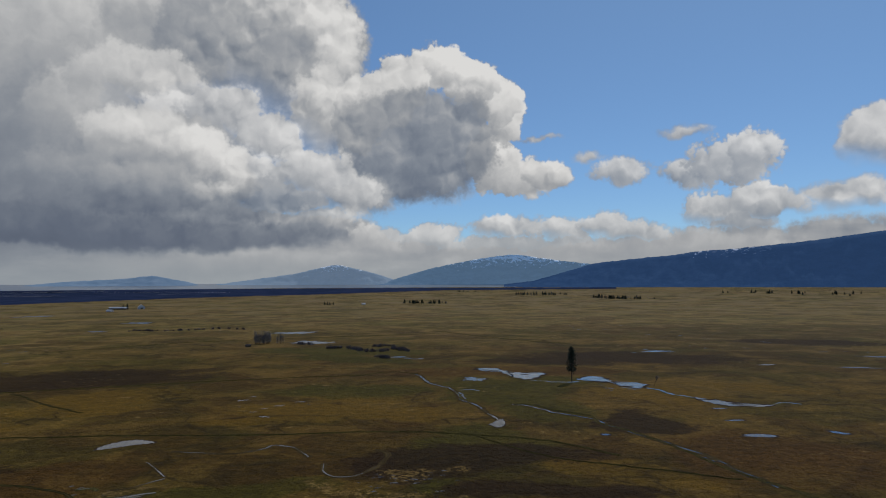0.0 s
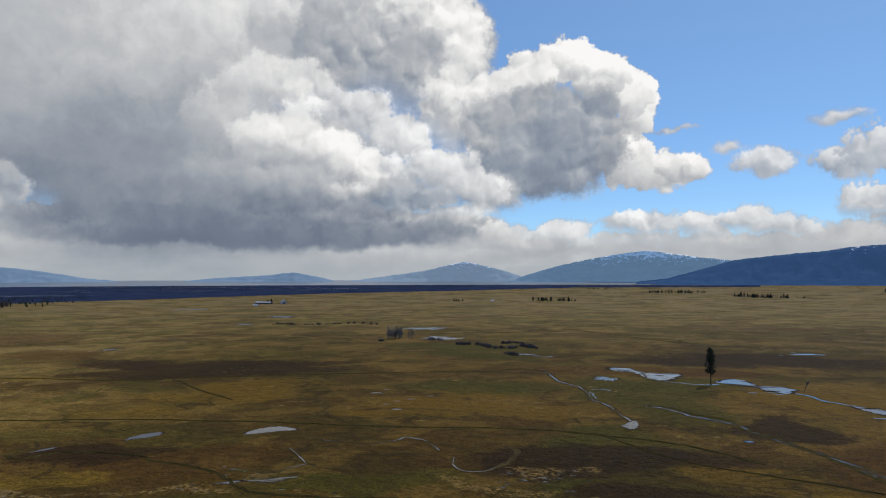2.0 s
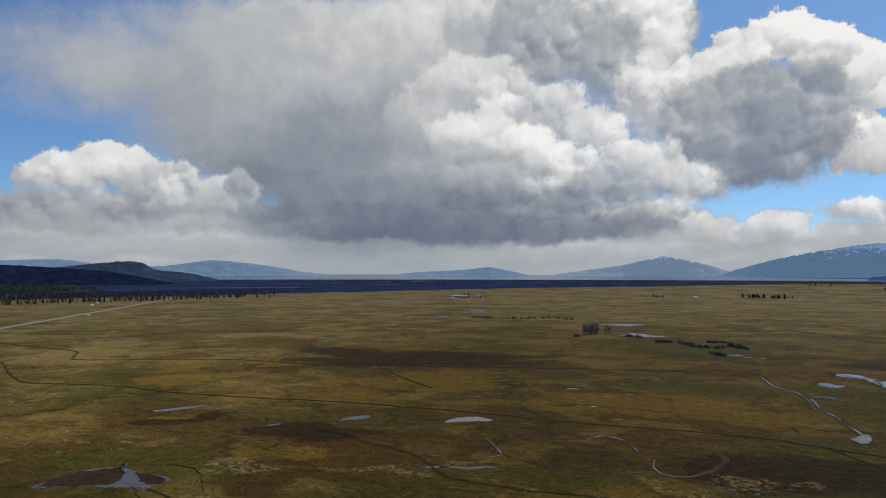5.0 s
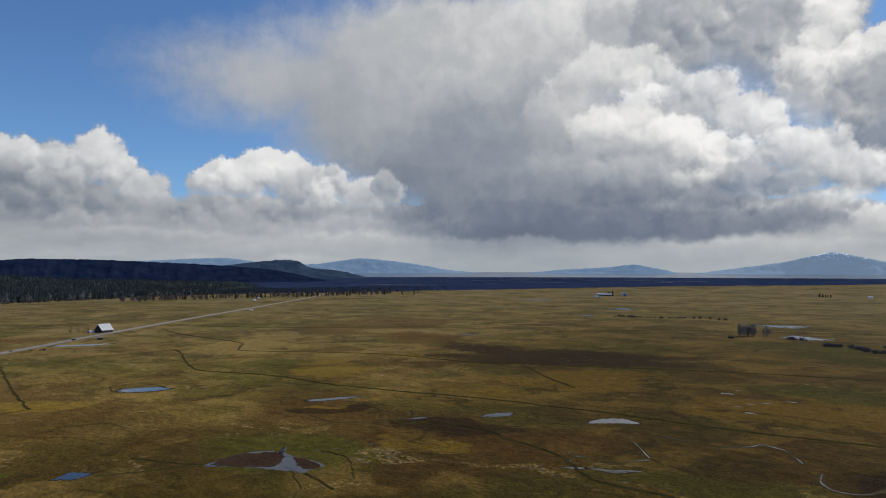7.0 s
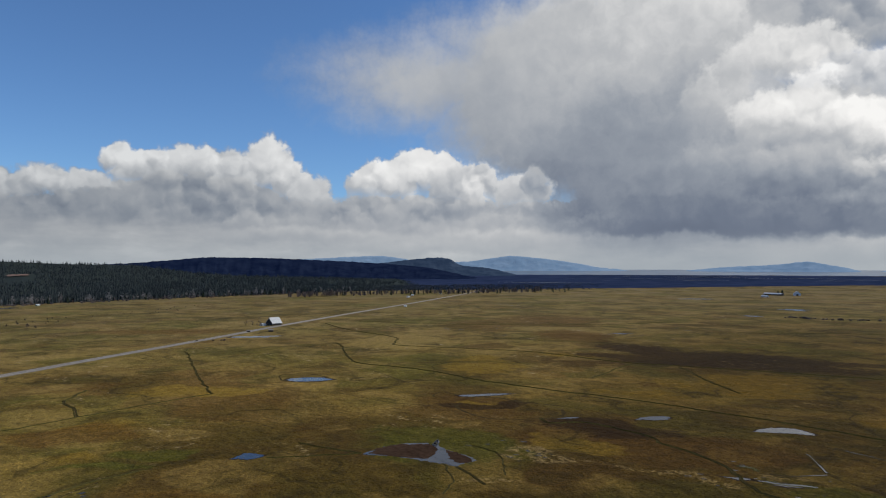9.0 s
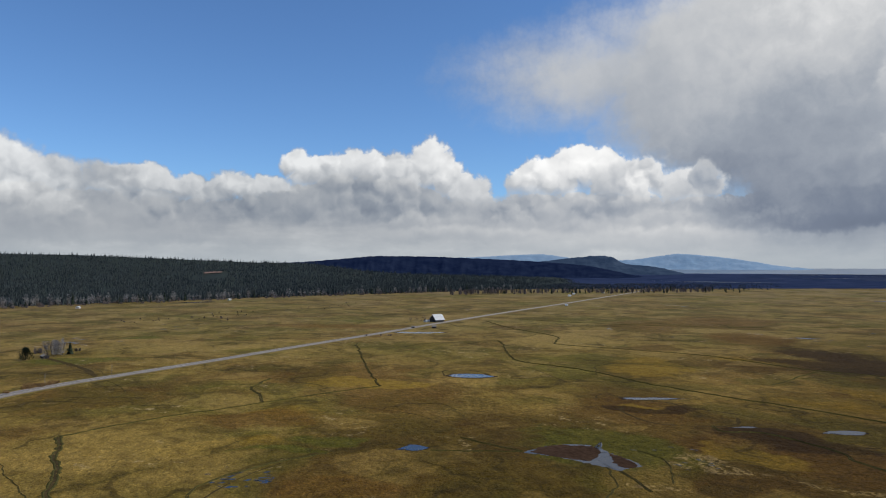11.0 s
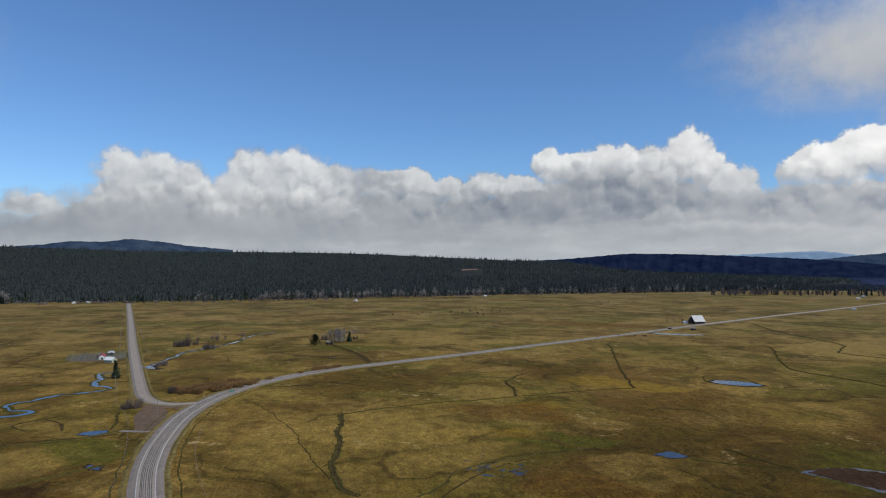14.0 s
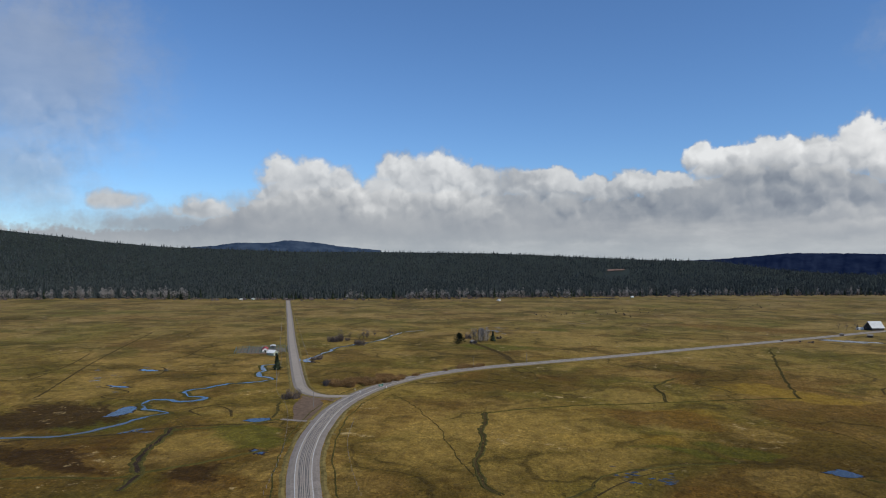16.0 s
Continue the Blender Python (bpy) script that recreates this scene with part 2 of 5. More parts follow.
for heads, soft, ragged, fades, most in CLOUDS:
    # tied into one chain, which keeps the shader small in memory
    bent = n.v("ADD", bent, n.m("MULTIPLY", light, 1e-6))
    rim = n.m("MULTIPLY", frayed, ragged * 2.0)
    for u, v, ru, rv, hi, lo in heads:
        small = min(ru, rv)
        node = n.add("ShaderNodeVectorMath", {0: bent, 1: (1 / ru, 1 / rv, 0), 2: (-u / ru, -v / rv, 0)})
        node.operation = "MULTIPLY_ADD"
        q = node.outputs["Vector"]
        k = min(1.0, small * 0.55)
        inside = n.m("MULTIPLY_ADD", n.v("LENGTH", q), -small / k, rim)
        over = n.step(inside, (-0.1 * soft - small) / k, (min(soft, small * 0.95) - small) / k, 0.0, most)
        tilt = n.v("DOT_PRODUCT", q, (-0.38 if u < 40 else -0.05, 0.92, 0))
        if fades:
            over = n.m("MULTIPLY", over, n.step(tilt, -1.0, -0.05))
        lit = n.step(tilt, -0.85, 0.58, lo, hi)
        light = n.add("ShaderNodeMix", {0: over, 2: light, 3: lit}).outputs[0]
        cover = n.m("MAXIMUM", cover, over)
# crisp heads stand out in relief; the veil and the rain under it are smooth
smooth = n.m("MULTIPLY", n.step(az, 16.0, 30.0), n.m("MAXIMUM", n.step(n.m("SUBTRACT", el, n.step(az, 44.0, 62.0, 0.0, 3.0)), 7.0, 10.0), n.step(az, 45.0, 39.0)))
light = n.m("ADD", light, n.m("MULTIPLY", relief, n.m("MULTIPLY", n.m("MULTIPLY_ADD", smooth, -0.50, 0.58), n.m("MULTIPLY", n.step(n.noise(flat, 0.30, 2, 0.5, "2D"), 0.36, 0.62, 0.35, 1.0), n.step(el, 2.2, 5.2, 0.1, 1.0)))))
light = n.m("ADD", light, n.m("MULTIPLY", n.m("SUBTRACT", n.noise(near, 0.55, 6, 0.58, "2D"), 0.5), n.m("MULTIPLY_ADD", smooth, -0.08, n.m("MULTIPLY", n.step(az, 38.0, 50.0, 0.26, 0.15), n.step(el, 2.0, 5.0, 0.45, 1.0)))))
light = n.m("ADD", light, n.m("MULTIPLY", n.m("SUBTRACT", broad, 0.5), 0.16))
colour = n.ramp(n.m("MULTIPLY", light, 0.93), [(0.0, (0.09, 0.115, 0.17)), (0.27, (0.18, 0.215, 0.285)), (0.495, (0.335, 0.37, 0.425)), (0.70, (0.56, 0.575, 0.595)), (0.90, (0.90, 0.895, 0.885)), (1.0, (1.06, 1.05, 1.03))])
colour = n.mix(n.step(az, 42.0, 80.0), colour, n.mix(1.0, colour, (0.76, 0.78, 0.80), "MULTIPLY"))
haze = n.step(el, -0.5, 3.2, 0.75, 0.0)
colour = n.mix(haze, colour, (0.42, 0.47, 0.51))
cover = n.m("MAXIMUM", cover, n.step(n.m("ADD", el, n.m("MULTIPLY", n.m("SUBTRACT", broad, 0.5), 2.0)), 1.2, 3.4, 0.9, 0.0))
cover = n.m("MULTIPLY", cover, n.step(el, 24.0, 40.0, 1.0, 0.35))

air = n.add("ShaderNodeTexSky")
air.sky_type, air.sun_disc, air.sun_elevation, air.sun_rotation = "NISHITA", False, radians(SUN_EL), radians(-SUN_AZ)
air.altitude, air.air_density, air.dust_density, air.ozone_density = 1300.0, 1.0, 0.45, 3.0
blue_air = n.mix(1.0, air.outputs[0], (0.86, 1.14, 1.42), "MULTIPLY")
# the air pales towards the sun
aureole = n.step(n.v("DOT_PRODUCT", way, tuple(bearing(SUN_AZ, math.cos(radians(SUN_EL)), math.sin(radians(SUN_EL))))), 0.35, 1.0, 0.0, 0.40)
blue_air = n.mix(aureole, blue_air, (3.0, 5.0, 7.4))
blue = n.add("ShaderNodeBackground", {"Color": blue_air, "Strength": 0.092})
white = n.add("ShaderNodeBackground", {"Color": colour, "Strength": 1.0})
both = n.add("ShaderNodeMixShader", {0: cover, 1: blue.outputs[0], 2: white.outputs[0]})
n.add("ShaderNodeOutputWorld", {"Surface": both.outputs[0]})

# ---- materials ----
def material(name):
    made = bpy.data.materials.new(name)
    made.use_nodes = True
    return made, Net(made.node_tree)


def surface(n, colour, rough=0.9, bump=None, far=1.0, strength=0.5, metal=0.0, spec=0.3, ior=1.45):
    node = n.add("ShaderNodeBsdfPrincipled", {"Base Color": colour if isinstance(colour, bpy.types.NodeSocket) else (*colour, 1), "Roughness": rough,
                                              "Metallic": metal, "Specular IOR Level": spec, "IOR": ior})
    if bump is not None:
        n.put(node.inputs["Normal"], n.add("ShaderNodeBump", {"Height": bump, "Distance": far, "Strength": strength}).outputs[0])
    n.add("ShaderNodeOutputMaterial", {"Surface": node.outputs[0]})
    return node


def plain(name, dark, pale, scale, rough=0.85, bump=0.0, metal=0.0, spec=0.3, stretch=(1, 1, 1), island=False):
    """Two tones of grain at two scales, in metres."""
    made, n = material(name)
    p = n.v("MULTIPLY", n.add("ShaderNodeTexCoord").outputs["Object"], stretch)
    f = n.m("ADD", n.m("MULTIPLY", n.noise(p, scale, 5, 0.6), 0.65), n.m("MULTIPLY", n.noise(p, scale * 0.13, 3, 0.5), 0.35))
    if island:
        f = n.m("ADD", n.m("MULTIPLY", f, 0.5), n.m("MULTIPLY", n.add("ShaderNodeNewGeometry").outputs["Random Per Island"], 0.5))
    f = n.step(f, 0.3, 0.7)
    surface(n, n.mix(f, dark, pale), rough, f if bump else None, bump, 0.6, metal, spec)
    return made


# oval stretches of the meadow: x, y, half length, half width, turn
DARK_WET = [(-390, 690, 170, 52, 22), (0, 390, 60, 42, 10), (138, 482, 30, 34, 60), (150, 880, 100, 60, 10), (50, 330, 60, 16, 0), (575, 1100, 130, 60, -20),
            (-372, 345, 40, 9, 45), (-264, 358, 50, 22, 35), (-415, -290, 48, 40, 60), (-312, -146, 20, 12, 50), (-325, -228, 44, 16, 60), (-490, 720, 90, 45, -20), (246, 910, 156, 70, -15), (140, 503, 25, 44, -16), (27, 408, 61, 26, -4), (-383, 737, 132, 60, 27)]
BROWN = [(-344, 344, 30, 26, 45), (-378, 330, 51, 47, 49), (-586, -3, 63, 52, 90), (-331, -213, 18, 38, 123), (-299, -136, 29, 13, 114), (-622, 195, 69, 64, 73), (-488, 213, 55, 60, 66), (-883, 822, 80, 140, 47),
         (-879, 971, 98, 200, 42), (-215, 345, 60, 40, 34), (-171, 368, 16, 24, 25), (-260, 330, 50, 30, 35)]
GREENER = [(-75, 645, 70, 40, 0), (60, 640, 62, 60, -40), (-385, 118, 22, 9, 80), (-305, 255, 50, 34, 20), (-95, 330, 45, 20, 20), (-1029, 57, 26, 22, 80),
           (-385, -150, 34, 20, 50), (-115, 900, 90, 40, -20), (-373, 80, 24, 7, 75), (-820, -20, 60, 25, 70), (20, 420, 45, 70, 0), (30, 640, 34, 90, 0), (75, 540, 40, 50, 0), (110, 700, 60, 30, -30), (-150, 1000, 140, 50, -10), (69, 592, 25, 50, -7), (0, 352, 15, 24, 0), (-396, -257, 20, 19, 123)]
RUSSET = [(-460, 92, 50, 22, 70), (-672, 800, 90, 60, -40), (190, 400, 60, 70, 0), (-300, 105, 34, 18, 50), (-498, -128, 26, 12, 85),
          (-1100, 350, 120, 40, 60), (60, 770, 150, 40, 0)]
# brown sedge, made darker to stand for broad cloud shade
SHADED_SEDGE = [(-285, 225, 170, 110, 30), (-170, 400, 190, 90, 20), (-330, -215, 110, 90, 60), (60, 370, 160, 90, 0), (420, 900, 330, 150, -20), (700, 1300, 500, 250, -10), (-330, 640, 240, 60, 20), (40, 900, 200, 60, 0)]
PALE_CRUST = [(-14, 366, 14, 12, 0), (-35, 336, 26, 7, 5), (-62, 338, 14, 5, -20), (-150, 326, 16, 6, 30), (-172, 305, 18, 6, 0), (-262, 283, 16, 12, 40), (-243, 274, 16, 9, 20), (-240, 233, 10, 6, 40),
              (-200, 300, 30, 7, 30), (-259, 259, 8, 4, 0), (9, 370, 8, 8, 0), (-712, 868, 16, 10, 0), (-678, 720, 14, 6, 30), (-1290, 1300, 50, 14, 30)]
YELLOW = [(-258, 311, 27, 22, 20), (-377, 346, 22, 12, 45), (-80, 600, 50, 26, 10), (-470, 110, 30, 16, 60), (-400, 60, 36, 18, 80), (-560, 200, 50, 26, 60), (-330, 470, 40, 18, 20), (-130, 500, 60, 20, 0), (-80, 540, 110, 34, -10), (180, 600, 60, 22, -30), (-300, 540, 70, 26, 10), (300, 640, 90, 30, -30),
          (96, 369, 66, 24, -15), (191, 607, 61, 46, -17), (-494, 644, 81, 36, 38), (-277, 609, 72, 50, 24), (-534, 490, 42, 80, 47)]
STRAW_FIELD = [(-1069, 490, 102, 164, 65), (-770, 562, 71, 105, 54), (-402, -9, 56, 81, 91), (-374, -172, 32, 19, 115), (-382, 27, 43, 68, 86), (-900, 100, 120, 60, 80), (-700, 900, 160, 60, 40)]


def meadow_material():
    made, n = material("meadow_grass")
    p = n.add("ShaderNodeNewGeometry").outputs["Position"]
    wob = n.v("MULTIPLY", n.v("SUBTRACT", n.noise(p, 0.018, 3, 0.45, "3D", "Color"), (0.5, 0.5, 0.5)), (70, 70, 0))
    q = n.v("ADD", p, wob)
    broad, mid, small, grain = n.noise(q, 0.0042, 5, 0.55), n.noise(q, 0.016, 5, 0.6), n.noise(p, 0.11, 5, 0.6), n.noise(p, 0.6, 5, 0.68)
    streak = n.noise(q, 0.035, 6, 0.65)
    out = n.v("LENGTH", p)

    def rills(shift, scale, wide):
        """Thin winding lines with a broad damp fringe, broken here and there."""
        f = n.m("ABSOLUTE", n.m("SUBTRACT", n.noise(n.v("ADD", q, shift), scale, 3, 0.5), 0.5))
        there = n.step(n.noise(n.v("ADD", p, shift), scale * 1.7, 3, 0.5), 0.44, 0.56)
        f = n.m("DIVIDE", f, n.step(out, 200.0, 2500.0, 1.0, 2.2))
        return n.m("MULTIPLY", n.step(f, wide * 0.4, wide, 1.0, 0.0), there), n.m("MULTIPLY", n.step(f, 0.0, wide * 9, 1.0, 0.0), there)

    def patches(rows, soft):
        best = None
        for x, y, a, b, turn in rows:
            d = n.v("SUBTRACT", q, (x, y, 0))
            c, s = math.cos(radians(turn)), math.sin(radians(turn))
            e = n.m("ADD", n.m("POWER", n.v("DOT_PRODUCT", d, (c / a, s / a, 0)), 2.0), n.m("POWER", n.v("DOT_PRODUCT", d, (-s / b, c / b, 0)), 2.0))
            best = e if best is None else n.m("MINIMUM", best, e)
        return n.step(n.m("ADD", best, n.m("ADD", n.m("MULTIPLY", n.m("SUBTRACT", small, 0.5), 1.6), n.m("MULTIPLY", n.m("SUBTRACT", streak, 0.5), 1.3))), 0.50, 0.50 + soft * 0.7, 1.0, 0.0)

    calm = n.step(out, 900.0, 3000.0, 1.0, 0.5)
    colour = n.ramp(broad, [(0.30, (0.118, 0.080, 0.030)), (0.42, (0.190, 0.143, 0.058)), (0.52, (0.172, 0.136, 0.050)), (0.64, (0.112, 0.104, 0.030))])
    # sedge ovals, their colour darkened for the shade of clouds
    colour = n.mix(n.m("MULTIPLY", patches(SHADED_SEDGE, 1.6), 0.70), colour, (0.066, 0.046, 0.013))
    colour = n.mix(n.m("MULTIPLY", n.step(mid, 0.50, 0.66, 0.0, 0.75), calm), colour, n.mix(1.0, colour, (1.35, 1.36, 1.5), "MULTIPLY"))
    colour = n.mix(n.m("MULTIPLY", n.step(mid, 0.47, 0.33, 0.0, 0.6), calm), colour, (0.075, 0.046, 0.014))
    colour = n.mix(n.m("MULTIPLY", n.step(streak, 0.54, 0.68, 0.0, 0.55), n.step(out, 900.0, 2600.0, 1.0, 0.7)), colour, (0.052, 0.046, 0.014))
    for shift, scale, lo, hi, most, tone in (((500, 200, 0), 0.010, 0.51, 0.60, 0.62, (0.070, 0.048, 0.018)), ((-300, 800, 0), 0.012, 0.52, 0.62, 0.55, (0.078, 0.082, 0.022)),
                                             ((40, -900, 0), 0.019, 0.53, 0.60, 0.50, (0.235, 0.185, 0.086)), ((900, 60, 0), 0.034, 0.54, 0.62, 0.45, (0.060, 0.050, 0.018))):
        f = n.noise(n.v("ADD", q, shift), scale, 3, 0.42)
        colour = n.mix(n.m("MULTIPLY", n.step(f, lo, hi, 0.0, most), n.step(out, 500.0, 1600.0, 1.0, 0.85)), colour, tone)
    colour = n.mix(n.m("MULTIPLY", patches(BROWN, 1.0), 0.6), colour, (0.084, 0.050, 0.016))
    colour = n.mix(n.m("MULTIPLY", patches(YELLOW, 0.8), 0.85), colour, (0.190, 0.142, 0.034))
    colour = n.mix(n.m("MULTIPLY", patches(STRAW_FIELD, 1.0), 0.75), colour, (0.225, 0.178, 0.074))
    for shift, scale, wide in (((310, 40, 0), 0.0050, 0.0050), ((90, -420, 0), 0.0030, 0.0042)):
        line, fringe = rills(shift, scale, wide)
        colour = n.mix(n.m("MULTIPLY", fringe, 0.45), colour, (0.070, 0.062, 0.016))
        colour = n.mix(n.m("MULTIPLY", line, 0.55), colour, (0.030, 0.024, 0.010))
    colour = n.mix(n.m("MULTIPLY", patches(GREENER, 1.2), 0.75), colour, (0.074, 0.086, 0.018))
    colour = n.mix(n.m("MULTIPLY", patches(RUSSET, 1.2), 0.6), colour, (0.105, 0.060, 0.018))
    colour = n.mix(n.m("MULTIPLY", patches(DARK_WET, 0.9), 0.88), colour, (0.032, 0.020, 0.009))
    # salt crust and small pale wet flecks
    speck = n.noise(p, 0.30, 6, 0.75)
    crust = n.m("MULTIPLY", patches(PALE_CRUST, 1.1), n.step(n.m("ADD", n.m("MULTIPLY", speck, 0.6), n.m("MULTIPLY", small, 0.4)), 0.47, 0.56))
    colour = n.mix(n.m("MULTIPLY", crust, 0.8), colour, (0.30, 0.255, 0.20))
    flecks = n.m("MULTIPLY", n.step(n.noise(q, 0.012, 4, 0.6), 0.55, 0.62), n.step(n.noise(p, 0.10, 5, 0.72), 0.57, 0.63))
    colour = n.mix(n.m("MULTIPLY", flecks, 0.75), colour, (0.33, 0.29, 0.23))
    colour = n.mix(n.m("MULTIPLY", n.step(small, 0.50, 0.64, 0.0, 0.6), n.step(out, 350.0, 1100.0, 1.0, 0.7)), colour, n.mix(1.0, colour, (0.45, 0.42, 0.40), "MULTIPLY"))
    colour = n.mix(n.step(grain, 0.50, 0.68, 0.0, 0.5), colour, n.mix(1.0, colour, (2.0, 2.0, 2.1), "MULTIPLY"))
    colour = n.mix(n.step(grain, 0.46, 0.32, 0.0, 0.6), colour, n.mix(1.0, colour, (0.35, 0.35, 0.35), "MULTIPLY"))
    speckle = n.noise(p, 0.22, 4, 0.85)
    colour = n.mix(n.step(speckle, 0.50, 0.62, 0.0, 0.7), colour, n.mix(1.0, colour, (1.6, 1.6, 1.65), "MULTIPLY"))
    colour = n.mix(n.step(speckle, 0.50, 0.38, 0.0, 0.7), colour, n.mix(1.0, colour, (0.55, 0.54, 0.52), "MULTIPLY"))
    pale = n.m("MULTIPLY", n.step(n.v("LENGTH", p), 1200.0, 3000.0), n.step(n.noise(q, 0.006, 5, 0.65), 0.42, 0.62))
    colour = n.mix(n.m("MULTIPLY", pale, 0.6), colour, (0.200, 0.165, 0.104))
    # browner sedge to the east, with cloud shade multiplied into its colour
    east = n.m("ADD", n.v("DOT_PRODUCT", p, (0.0017, 0.0009, 0)), n.m("MULTIPLY", n.m("SUBTRACT", broad, 0.5), 0.8))
    colour = n.mix(n.m("MULTIPLY", n.step(east, -0.75, 0.2), n.step(out, 800.0, 2000.0, 1.0, 0.25)), colour, n.mix(1.0, colour, (0.56, 0.51, 0.33), "MULTIPLY"))
    # bluer with distance from the camera: haze put into the grass colour
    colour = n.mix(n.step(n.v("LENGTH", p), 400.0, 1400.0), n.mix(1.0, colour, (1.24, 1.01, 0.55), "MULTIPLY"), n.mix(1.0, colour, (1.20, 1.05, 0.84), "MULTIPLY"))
    height = n.m("ADD", n.m("MULTIPLY", grain, 0.9), n.m("MULTIPLY", small, 2.6))
    surface(n, colour, 0.95, height, 1.0, 1.0, spec=0.1)
    return made


def water_material():
    made, n = material("still_water")
    p = n.add("ShaderNodeNewGeometry").outputs["Position"]
    bed = n.mix(n.noise(p, 0.2, 4, 0.6), (0.014, 0.018, 0.027), (0.050, 0.051, 0.055))
    surface(n, bed, 0.06, n.noise(p, 1.1, 3, 0.5), 0.12, 0.40, spec=0.38, ior=1.33)
    return made


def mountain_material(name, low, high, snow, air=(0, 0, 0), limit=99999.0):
    """Far backdrop slopes; the air's blue haze is put into base colour and emission."""
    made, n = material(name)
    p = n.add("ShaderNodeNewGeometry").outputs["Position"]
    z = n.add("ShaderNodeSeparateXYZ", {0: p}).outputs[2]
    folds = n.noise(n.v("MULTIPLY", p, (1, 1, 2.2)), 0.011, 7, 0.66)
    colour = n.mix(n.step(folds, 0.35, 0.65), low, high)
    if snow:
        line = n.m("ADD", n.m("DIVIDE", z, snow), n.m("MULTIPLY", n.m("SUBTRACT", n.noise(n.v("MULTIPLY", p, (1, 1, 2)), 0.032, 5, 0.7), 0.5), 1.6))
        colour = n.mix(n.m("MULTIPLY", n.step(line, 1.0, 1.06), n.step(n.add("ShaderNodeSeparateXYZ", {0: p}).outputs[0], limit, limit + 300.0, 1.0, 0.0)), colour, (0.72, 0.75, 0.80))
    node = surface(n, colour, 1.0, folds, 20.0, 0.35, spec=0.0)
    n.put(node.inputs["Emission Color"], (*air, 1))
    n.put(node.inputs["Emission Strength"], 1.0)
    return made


MEADOW = meadow_material()
WATER = water_material()
MUD = plain("wet_mud", (0.020, 0.014, 0.010), (0.060, 0.042, 0.030), 0.6, 1.0, 0.1, spec=0.02)
RED_MUD = plain("red_brown_mud", (0.030, 0.016, 0.009), (0.072, 0.042, 0.026), 0.4, 1.0, 0.1, spec=0.02)
MEANDER_EARTH = plain("scar_earth", (0.036, 0.025, 0.011), (0.085, 0.060, 0.024), 0.5, 1.0, 0.1, spec=0.02)
BANK = plain("rank_grass", (0.036, 0.035, 0.011), (0.105, 0.086, 0.026), 0.7, 0.95, 0.5, spec=0.03)
STRAW = plain("straw_verge", (0.085, 0.066, 0.022), (0.240, 0.180, 0.066), 0.35, 0.95, 0.3, spec=0.03)
TURNED_EARTH = plain("clearing_earth", (0.170, 0.105, 0.080), (0.280, 0.190, 0.150), 0.05, 1.0, spec=0.0)
ASPHALT = plain("worn_asphalt", (0.262, 0.218, 0.172), (0.345, 0.292, 0.236), 0.5, 0.9, 0.01)
TAR = plain("tar_seal", (0.030, 0.028, 0.028), (0.060, 0.056, 0.054), 0.8, 0.6)
GRAVEL = plain("shoulder_gravel", (0.160, 0.132, 0.108), (0.270, 0.230, 0.192), 1.2, 0.95, 0.05)
ROAD_PAINT = plain("road_paint", (0.36, 0.36, 0.35), (0.62, 0.62, 0.60), 0.9, 0.7)
BARE_DIRT = plain("bare_dirt", (0.092, 0.058, 0.034), (0.175, 0.115, 0.072), 0.3, 0.95, 0.1)
BARK = plain("bark", (0.040, 0.030, 0.024), (0.095, 0.072, 0.056), 2.0, 0.95, 0.05)
NEEDLES = plain("needles", (0.010, 0.017, 0.009), (0.034, 0.046, 0.022), 0.6, 0.9, island=True)
FOREST_NEEDLES = plain("forest_needles", (0.015, 0.021, 0.021), (0.052, 0.062, 0.060), 0.02, 0.95, island=True)
# near black green, so that gaps between the trees read as shade
SHADED_FLOOR = plain("shaded_forest_floor", (0.010, 0.015, 0.010), (0.022, 0.030, 0.020), 0.03, 1.0)
TWIGS_GREY = plain("grey_twigs", (0.150, 0.136, 0.126), (0.330, 0.305, 0.285), 0.8, 0.95, island=True)
TWIGS_RED = plain("russet_twigs", (0.140, 0.078, 0.030), (0.320, 0.195, 0.080), 0.8, 0.95, island=True)
TWIGS_PURPLE = plain("purple_twigs", (0.100, 0.078, 0.072), (0.250, 0.200, 0.182), 0.8, 0.95, island=True)
TWIGS_BROWN = plain("brown_twigs", (0.070, 0.054, 0.046), (0.180, 0.145, 0.125), 0.8, 0.95, island=True)
# needles turned blue, as the haze before the distant belt
HAZY_NEEDLES = plain("hazy_needles", (0.018, 0.024, 0.032), (0.042, 0.048, 0.056), 0.02, 0.95, island=True)
OLD_BOARD = plain("weathered_board", (0.026, 0.022, 0.020), (0.075, 0.062, 0.054), 0.9, 0.9, 0.02, stretch=(3, 3, 0.3))
SHEET_ROOF = plain("sheet_metal_roof", (0.42, 0.42, 0.41), (0.60, 0.60, 0.58), 0.5, 0.5, 0.0, spec=0.5)
WHITE_PAINT = plain("white_paint", (0.62, 0.62, 0.60), (0.80, 0.80, 0.78), 0.7, 0.6)
PALE_GREEN_PAINT = plain("pale_green_paint", (0.30, 0.33, 0.24), (0.42, 0.45, 0.34), 0.7, 0.7)
RED_PAINT = plain("red_paint", (0.28, 0.030, 0.028), (0.42, 0.060, 0.050), 0.8, 0.6)
GREEN_STEEL = plain("green_steel", (0.075, 0.110, 0.100), (0.150, 0.190, 0.170), 0.8, 0.6)
GREY_POLE = plain("grey_pole", (0.160, 0.140, 0.120), (0.300, 0.270, 0.240), 1.0, 0.9)
DARK_GLASS = plain("window_glass", (0.015, 0.018, 0.022), (0.03, 0.034, 0.04), 0.5, 0.1, spec=0.8)
